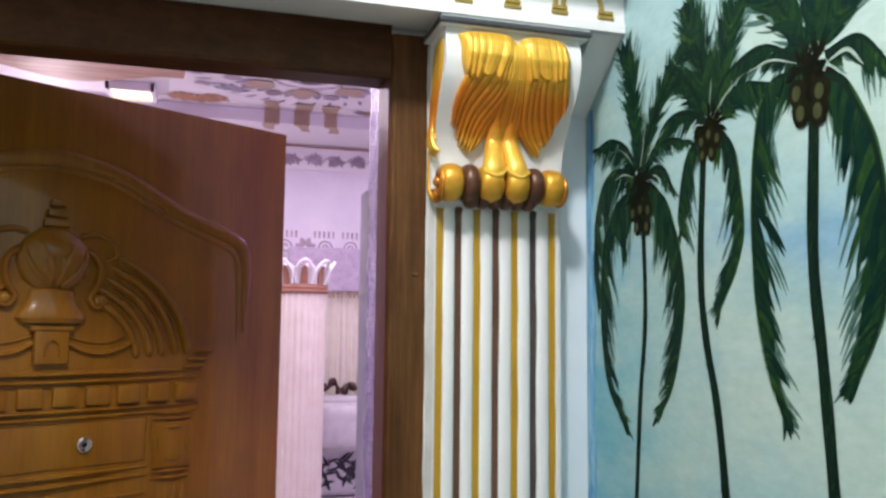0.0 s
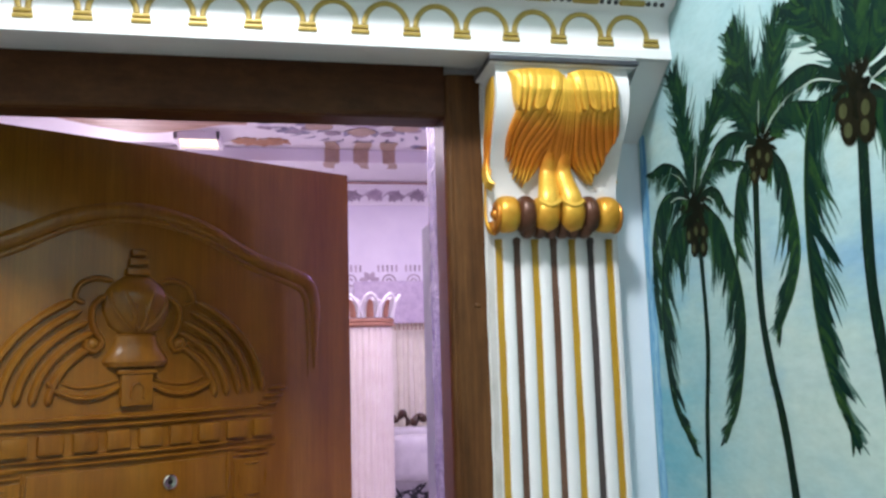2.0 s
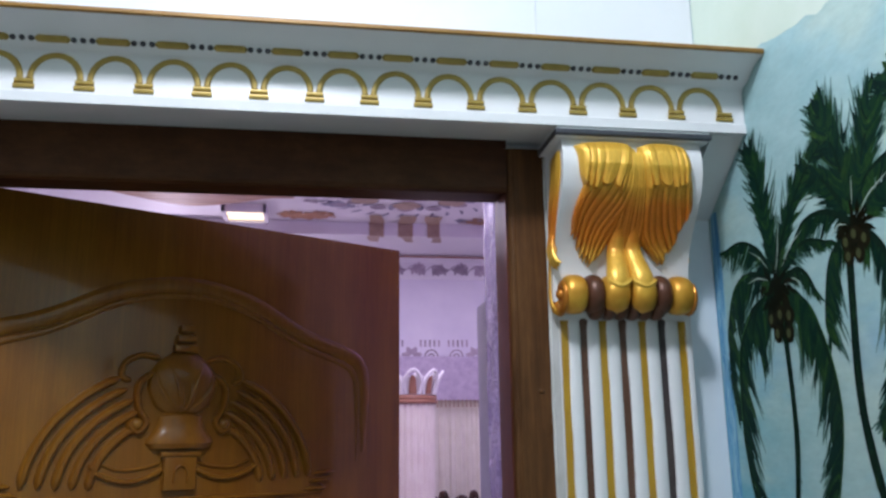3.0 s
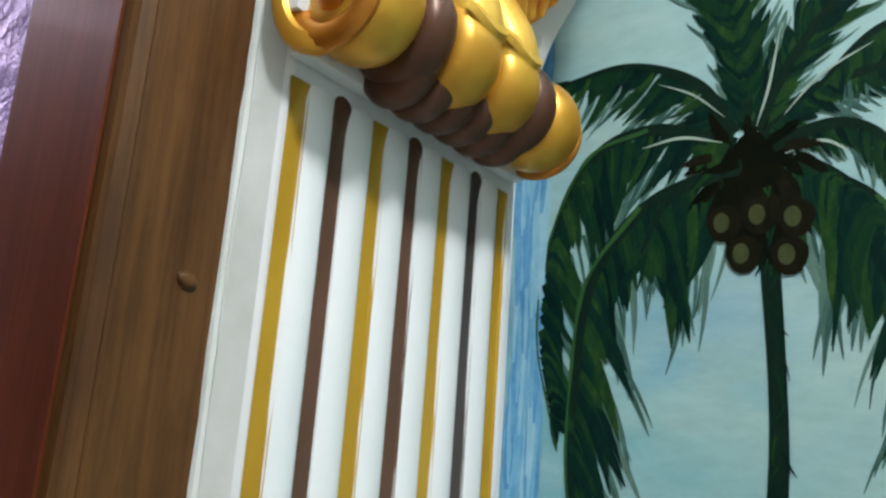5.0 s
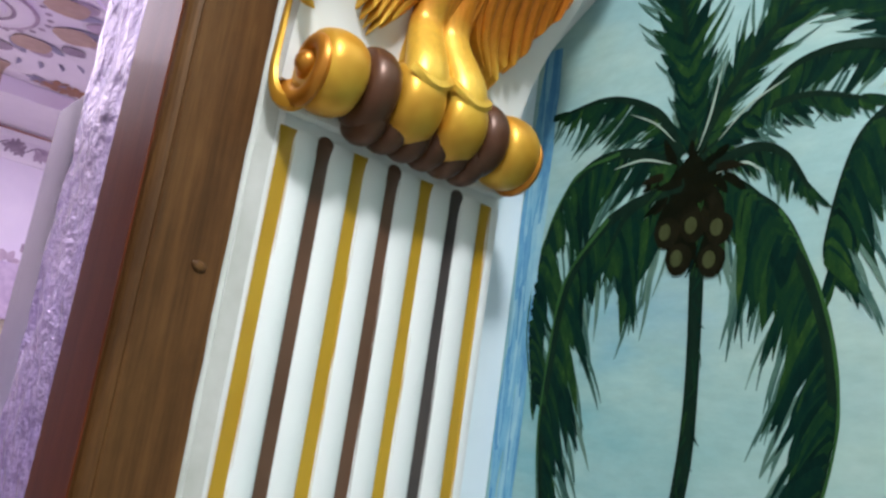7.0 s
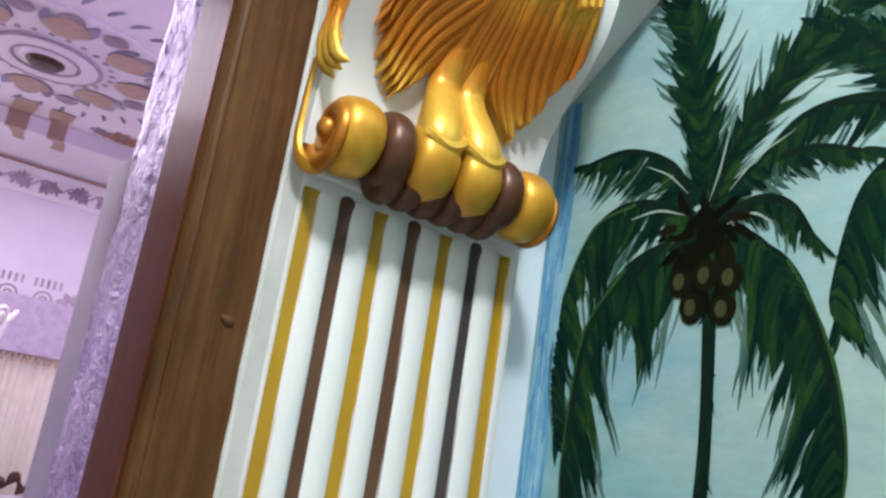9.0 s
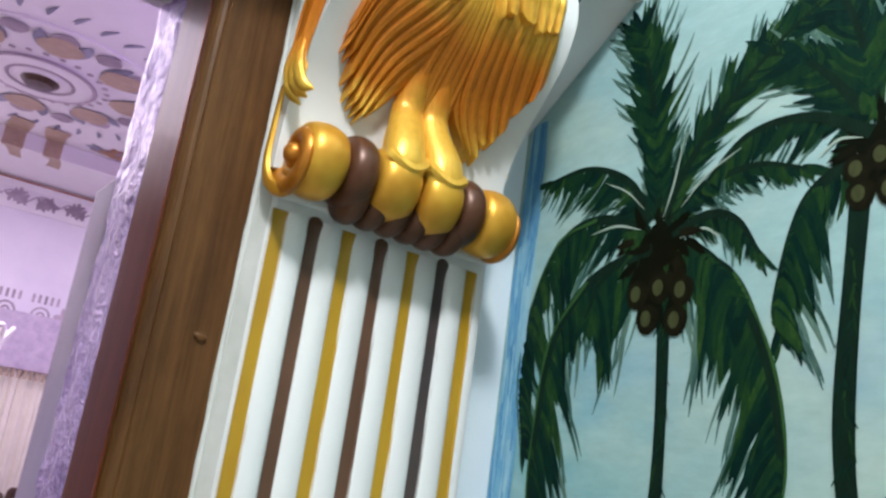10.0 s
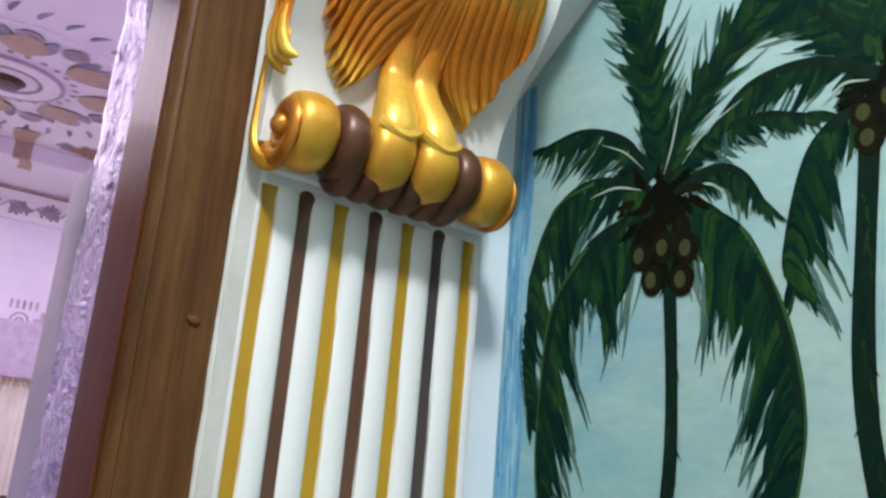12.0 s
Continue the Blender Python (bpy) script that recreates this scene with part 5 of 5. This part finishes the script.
def ceiling_rose():
    t = thing("ceiling_rose", pose(0.125, 2.79, ROOM_TOP), "round ceiling rose with dark hub, mauve rings and petals", "ceiling rose")
    part("disc", lathe([(0.50, 0.0), (0.50, -0.008), (0.22, -0.012), (0.20, -0.026), (0.15, -0.030), (0.10, -0.022), (0.09, -0.032), (0.001, -0.034)], 64), ROOM_WHITE, t)
    part("hub", lathe([(0.075, -0.032), (0.055, -0.052), (0.001, -0.058)], 24), SOFA_WOOD, t, "dark hub")
    for r, z, w in ((0.125, -0.027, 0.008), (0.205, -0.024, 0.010)):
        circle = [Vector((r * math.cos(2 * math.pi * k / 48), r * math.sin(2 * math.pi * k / 48), z)) for k in range(49)]
        part("ring", tube(circle, w, 6, 0.5, (0, 0, 1)), MAUVE_PAINT, t, "mauve painted ring")
    for count, r, ln, wd, mat in ((26, 0.235, 0.028, 0.026, MAUVE_PAINT), (8, 0.27, 0.17, 0.17, TAN_PAINT), (16, 0.31, 0.15, 0.055, SLATE_PAINT), (16, 0.38, 0.10, 0.10, MAUVE_PAINT), (40, 0.565, 0.085, 0.022, SLATE_PAINT)):
        first = None
        for k in range(count):
            if first is None:
                bm = bmesh.new()
                petal(bm, (r, 0), 0.0, ln, wd, -0.0135 - 0.02 * wd if r < 0.5 else -0.003, 0.35 if r > 0.5 else 0.0)
                first = part("petal", bm, mat, t)
            else:
                again(first, pose(0, 0, 0, 0, 0, 360 * (k + 0.5 * (ln == 0.15)) / count), t)


ceiling_rose()


def flower_cluster(x, y, z, size, seed, mats, label):
    t = thing("painted_flowers", pose(x, y, z), label, "ceiling painting", "flowers painted on the ceiling")
    rnd = random.Random(seed)
    for m, n in mats:
        bm = bmesh.new()
        for k in range(n):
            c = (rnd.gauss(0, 0.40) * size[0], rnd.gauss(0, 0.40) * size[1])
            lift = -0.002 - 0.00035 * rnd.random() * 8
            for q in range(5):
                petal(bm, c, 2 * math.pi * q / 5 + rnd.random(), rnd.uniform(0.03, 0.065), rnd.uniform(0.02, 0.04), lift - 0.00012 * q, rnd.uniform(-0.3, 0.3))
        tagged(part("petals", bm, m, t), kind="stuff")


for x, y, sx, sy, seed, mats, lab in ((-0.47, 3.46, 0.19, 0.055, 1, ((RUST_PAINT, 60),), "rust brown flowers painted on the ceiling"),
                                      (-0.24, 3.16, 0.16, 0.06, 2, ((SLATE_PAINT, 22), (MAUVE_PAINT, 8)), "slate blue flowers painted on the ceiling"),
                                      (0.62, 3.50, 0.11, 0.05, 3, ((RUST_PAINT, 22), (SLATE_PAINT, 6)), "rust flowers painted on the ceiling"),
                                      (-0.30, 1.80, 0.18, 0.08, 4, ((RUST_PAINT, 16),), "rust flowers painted on the ceiling"),
                                      (0.70, 1.75, 0.22, 0.14, 5, ((RUST_PAINT, 18), (SLATE_PAINT, 10)), "rust and slate flowers painted on the ceiling"),
                                      (0.95, 2.85, 0.14, 0.26, 6, ((RUST_PAINT, 20), (MAUVE_PAINT, 10)), "rust and mauve flowers painted on the ceiling"),
                                      (-1.35, 2.60, 0.16, 0.30, 7, ((SLATE_PAINT, 20), (RUST_PAINT, 10)), "slate flowers painted on the ceiling")):
    flower_cluster(x, y, ROOM_TOP, (sx, sy), seed, mats, lab)


def ceiling_ribbon(x, width, lean):
    """A painted ribbon that runs from the upper ceiling over the step to the lower one."""
    t = thing("ceiling_ribbon", pose(x, 0, ROOM_TOP), "tan painted ribbon over the ceiling step", "ceiling painting", "ribbons painted on the ceiling")
    bm, last = bmesh.new(), None
    run = [(3.40 + 0.012 * k, -0.0062) for k in range(17)] + [(3.5925, -0.0875), (3.6215, -0.0875), (3.6225, -0.0625)] + [(3.63 + 0.02 * k, -0.0625) for k in range(12)]
    for y, z in run:
        c = lean * (y - 3.40) + 0.012 * math.sin((y - 3.4) * 14 + x * 9)
        w = width * (0.85 + 0.25 * math.sin((y - 3.4) * 9 + x * 5)) / 2
        row = bm.verts.new((c - w, y, z)), bm.verts.new((c + w, y + 0.01 * (z == -0.0625), z))
        if last:
            bm.faces.new((last[0], last[1], row[1], row[0]))
        last = row
    part("ribbon_tail", bm, TAN_PAINT, t)


for x, width, lean in ((-0.04, 0.085, 0.06), (0.15, 0.095, 0.12), (0.32, 0.10, 0.16)):
    ceiling_ribbon(x, width, lean)


def ceiling_wave():
    """Tan wave-edged panel under the ceiling."""
    bm = bmesh.new()
    edge = spline([(-1.62, 2.80, 0), (-1.40, 3.02, 0), (-1.12, 3.20, 0), (-0.86, 3.13, 0), (-0.66, 3.01, 0), (-0.52, 2.99, 0)], 30)
    outline = [(p.x, p.y) for p in edge] + [(-0.50, 2.80), (-0.70, 2.45), (-1.10, 2.20), (-1.62, 2.15)]
    low, top = [bm.verts.new((x, y, ROOM_TOP - 0.035)) for x, y in outline], [bm.verts.new((x, y, ROOM_TOP - 0.0005)) for x, y in outline]
    bm.faces.new(low)
    bm.faces.new(top[::-1])
    for k in range(len(outline)):
        q = (k + 1) % len(outline)
        bm.faces.new((low[k], low[q], top[q], top[k]))
    tagged(obj("ceiling_panel", bm, WAVE_TAN, False), "tan wave-edged wood-grain ceiling panel", "ceiling panel")


ceiling_wave()


def downlight(x, y, z):
    t = thing("downlight", pose(x, y, z), "round recessed ceiling downlight, lit", "lamp", "downlights in the room")
    part("ring", lathe([(0.075, -0.001), (0.075, -0.010), (0.058, -0.012), (0.056, -0.003)], 28), ROOM_WHITE, t)
    part("lens", lathe([(0.055, -0.004), (0.03, -0.007), (0.001, -0.008)], 24), DOWNLIGHT_GLOW, t, "glowing lens")


downlight(-0.27, 3.95, ROOM_TOP - 0.06)
downlight(-1.15, 3.95, ROOM_TOP - 0.06)
downlight(0.85, 3.95, ROOM_TOP - 0.06)


def light_box():
    t = thing("ceiling_light_box", pose(-0.81, 3.37, ROOM_TOP), "square amber ceiling light box with white frame", "lamp")
    for k in range(4):
        part("frame_side", box((-0.13, -0.13, -0.05), (0.13, -0.105, -0.001), 0.004), ROOM_WHITE, t, at=pose(0, 0, 0, 0, 0, 90 * k) @ pose(0, 0.0005 * (k % 2), 0))
    part("panel", box((-0.104, -0.104, -0.035), (0.104, 0.104, -0.002), 0.002), AMBER_GLOW, t, "glowing amber panel")


light_box()


def cove_strip(x, y):
    t = thing("cove_light", pose(x, y, ROOM_TOP - 0.03), "mint green lit cove slot in the ceiling", "lamp", "cove lights")
    part("channel", box((-0.10, -0.020, 0.0), (0.10, 0.020, 0.022), 0.003), ROOM_WHITE, t)
    part("diffuser", box((-0.09, -0.016, -0.004), (0.09, 0.016, -0.0005), 0.001), MINT_GLOW, t, "mint green diffuser")


for x in (-0.14, 0.06):
    cove_strip(x, 1.62)


def far_frieze():
    """Cornice on the far wall with a painted vine."""
    t = thing("room_cornice", pose(0, RY1, 0), "white cornice with a mauve painted vine", "cornice")
    sec = [(0, 2.72), (-0.012, 2.72), (-0.020, 2.735), (-0.022, 2.84), (-0.045, 2.862), (-0.060, 2.868), (-0.060, 2.884), (0, 2.884)]
    part("moulding", extrude(sec, RX0, RX1), ROOM_WHITE, t)
    part("line", box((RX0, -0.0625, 2.868), (RX1, -0.0605, 2.880)), ROSE_PAINT, t, "rose brown line")
    rnd = random.Random(5)
    first = None
    for k in range(26):
        if first is None:
            bm = bmesh.new()
            for q in range(8):
                c = (0.02 * math.cos(q * 2.4) * q * 0.4, 0.012 * math.sin(q * 2.4) * q * 0.3)
                for j in range(4):
                    petal(bm, c, 1.57 * j + q, 0.034, 0.020, -0.0003 * q)
            vine = [(0.15 * u, 0.022 * math.sin(u * 6.28)) for u in (-1 + 0.1 * i for i in range(21))]
            for a, b in zip(vine, vine[1:]):
                petal(bm, a, math.atan2(b[1] - a[1], b[0] - a[0]), 0.02, 0.010, -0.003)
            first = part("vine_flower", bm, MAUVE_PAINT, t, at=pose(-2.0, -0.0235, 2.79, 90, 0, 0))
        else:
            again(first, pose(-2.0 + 0.155 * k, -0.0235, 2.79 + 0.004 * (k % 2), 90, 0, 180 * (k % 2)), t)


far_frieze()


def fluted_column(x, y):
    t = thing("fluted_column", pose(x, y, 0), "pinkish white fluted column with rose-brown arched capital", "column")
    r = 0.150
    part("pedestal", box((-0.21, -0.21, 0.0), (0.21, 0.21, 0.12), 0.008), COLUMN_STONE, t)
    part("base", lathe([(0.20, 0.12), (0.205, 0.145), (0.185, 0.165), (0.170, 0.172), (0.178, 0.195), (0.172, 0.220), (0.158, 0.245)], 40), ROSE_PAINT, t, "rose-brown moulded base")
    sec = []
    for k in range(24):
        for d, q in ((0.0, 1.0), (0.28, 1.0), (0.45, 0.955), (0.64, 0.94), (0.83, 0.955)):
            a = 2 * math.pi * (k + d) / 24
            sec.append((r * q * math.cos(a), r * q * math.sin(a)))
    part("shaft", extrude(sec, 0.245, 1.81, "z"), COLUMN_STONE, t)
    part("neck_ring", lathe([(0.150, 1.81), (0.162, 1.815), (0.166, 1.825), (0.158, 1.835), (0.164, 1.845), (0.160, 1.86), (0.145, 1.862)], 40), ROSE_PAINT, t, "rose-brown neck ring")
    part("bell", lathe([(0.140, 1.862), (0.146, 1.92), (0.165, 1.965), (0.150, 1.968)], 40), ROOM_WHITE, t)
    arch = None
    for k in range(9):
        m = pose(0, 0, 0, 0, 0, 40 * k - 90)
        if arch is None:
            bm = tube(spline([(0.152, -0.040, 1.866), (0.164, -0.052, 1.93), (0.190, -0.030, 1.985), (0.200, 0, 2.003), (0.190, 0.030, 1.985), (0.164, 0.052, 1.93), (0.152, 0.040, 1.866)], 28), 0.010, 8, 1, (1, 0, 0))
            arch = part("leaf_arch", bm, ROOM_WHITE, t, at=m)
            leafb = tube(spline([(0.150, 0, 1.866), (0.158, 0, 1.91), (0.170, 0, 1.950), (0.180, 0, 1.972)], 10), lambda u: 0.022 * (1 - 0.75 * u ** 3), 12, 0.3, (1, 0, 0))
            leaf = part("leaf_panel", leafb, ROSE_PAINT, t, "rose-brown arched panel", m)
        else:
            again(arch, m, t)
            again(leaf, m, t)


fluted_column(0.18, 3.52)


def wall_frieze():
    """Painted band on the far wall: flowers, scrolls and a row of dashes."""
    t = thing("wall_frieze", pose(0, RY1, 0), "mauve flower and scroll frieze painted on the wall", "wall painting")
    flower = scroll = dash = None
    for k in range(8):
        x = -1.40 + 0.46 * k - 0.16
        if flower is None:
            bm = bmesh.new()
            for q in range(7):
                petal(bm, (0.012 * math.cos(0.9 * q), 0.012 * math.sin(0.9 * q)), 2 * math.pi * q / 7 + 0.3, 0.062, 0.040, -0.0002 * q)
            flower = part("painted_flower", bm, MAUVE_PAINT, t, at=pose(x, -0.003, 2.17, 90, 0, 0))
            ring = [((0.052 - 0.0014 * i) * math.cos(0.32 * i), (0.052 - 0.0014 * i) * math.sin(0.32 * i)) for i in range(30)]
            scroll = part("painted_scroll", tube([Vector((a, 0, b)) for a, b in ring], 0.006, 6, 0.2), MAUVE_PAINT, t, at=pose(x + 0.135, -0.002, 2.17))
        else:
            again(flower, pose(x, -0.003, 2.17, 90, 0, 0), t)
            again(scroll, pose(x + 0.135, -0.002, 2.17), t)
        again(scroll, pose(x - 0.135, -0.002, 2.17, 0, 0, 180), t)
        for j in range(13):
            m = pose(x - 0.195 + 0.0325 * j, -0.0015, 2.262)
            if dash is None:
                dash = part("painted_dash", box((-0.007, -0.001, -0.024), (0.007, 0.0004, 0.024)), MAUVE_PAINT, t, at=m)
            elif j not in (5, 6, 7):
                again(dash, m, t)


wall_frieze()


def window_curtain():
    t = thing("window_curtain", pose(0.62, RY1 - 0.07, 0), "cream pleated curtain under a fringed pelmet", "curtain")
    bm, last = bmesh.new(), None
    for j in range(121):
        x = -0.42 + 0.84 * j / 120
        y = 0.018 * math.sin(j * 0.72) + 0.006 * math.sin(j * 1.9)
        row = [bm.verts.new((x, y * (0.6 + 0.4 * k / 6), 1.86 - (1.86 - 0.05) * k / 6)) for k in range(7)]
        if last:
            for k in range(6):
                bm.faces.new((last[k], last[k + 1], row[k + 1], row[k]))
        last = row
    part("drape", bm, CURTAIN, t)
    part("pelmet", box((-0.46, -0.055, 1.86), (0.46, 0.055, 2.16), 0.012), PELMET, t, "mauve patterned pelmet")
    tas = None
    for k in range(31):
        m = pose(-0.44 + 0.029 * k, -0.058, 1.815)
        if tas is None:
            tas = part("tassel", lathe([(0.002, 0.05), (0.006, 0.03), (0.004, 0.024), (0.009, 0.0)], 8), TAN_PAINT, t, at=m)
        else:
            again(tas, m, t)


window_curtain()


def cloth_pad(lo, hi, bevel):
    return box(lo, hi, bevel, 4)


def leaf_print(t, holder, w, h, y, seed, cx, cz, n):
    """A black leaf sprig printed on a cushion front."""
    rnd, bm = random.Random(seed), bmesh.new()
    for k in range(n):
        c = (cx + rnd.uniform(-w, w), cz + rnd.uniform(-h, h))
        a = rnd.uniform(0, 6.28)
        for q in range(5):
            d = 0.028 * q
            p = (c[0] + d * math.cos(a + 0.2 * q), c[1] + d * math.sin(a + 0.2 * q))
            if abs(p[0] - cx) > w or abs(p[1] - cz) > h:
                continue
            petal(bm, p, a + (0.9 if q % 2 else -0.9), 0.075, 0.020, 0.0002 * (k % 9))
            petal(bm, p, a, 0.036, 0.004, 0.0002 * (k % 9))
    return tagged(part("leaf_print", bm, LEAF_PRINT, holder, "black leaf print", pose(0, y, 0, 90, 0, 0)), kind="stuff")


def sofa(x, y):
    t = thing("sofa", pose(x, y, 0), "grey-white sofa with black leaf print and carved crest", "sofa")
    part("base", cloth_pad((-0.55, -0.42, 0.05), (0.75, 0.36, 0.36), 0.03), SOFA_CLOTH, t)
    for k in range(2):
        s = part("seat_cushion", cloth_pad((-0.54 + 0.65 * k, -0.46, 0.362), (0.09 + 0.65 * k, 0.20, 0.53), 0.05), SOFA_CLOTH, t)
        leaf_print(t, s, 0.26, 0.055, -0.463, 20 + k, -0.225 + 0.65 * k, 0.445, 22)
        b = part("back_cushion", cloth_pad((-0.53 + 0.65 * k, 0.10, 0.535), (0.08 + 0.65 * k, 0.30, 0.94), 0.08), SOFA_CLOTH, t)
        leaf_print(t, b, 0.22, 0.08, 0.097, 30 + k, -0.225 + 0.65 * k, 0.70, 20)
    f = part("front_rail", cloth_pad((-0.56, -0.47, 0.10), (0.76, -0.43, 0.35), 0.015), SOFA_CLOTH, t)
    leaf_print(t, f, 0.6, 0.07, -0.472, 41, 0.1, 0.225, 36)
    part("backrest", cloth_pad((-0.56, 0.26, 0.30), (0.76, 0.40, 1.16), 0.05), SOFA_CLOTH, t)
    part("pillow", cloth_pad((-0.40, -0.02, 0.84), (0.0, 0.18, 1.13), 0.09), SOFA_CLOTH, t)
    for k in range(7):
        c = -0.5 + 0.2 * k
        pts = [(c - 0.09, 0.33, 1.165), (c - 0.05, 0.33, 1.235), (c, 0.33, 1.20), (c + 0.05, 0.33, 1.25), (c + 0.09, 0.33, 1.175)]
        part("carved_crest", tube(spline(pts, 24), lambda u: 0.020 + 0.010 * math.sin(u * 20), 8), SOFA_WOOD, t, "dark carved wooden crest")


sofa(0.72, 3.74)
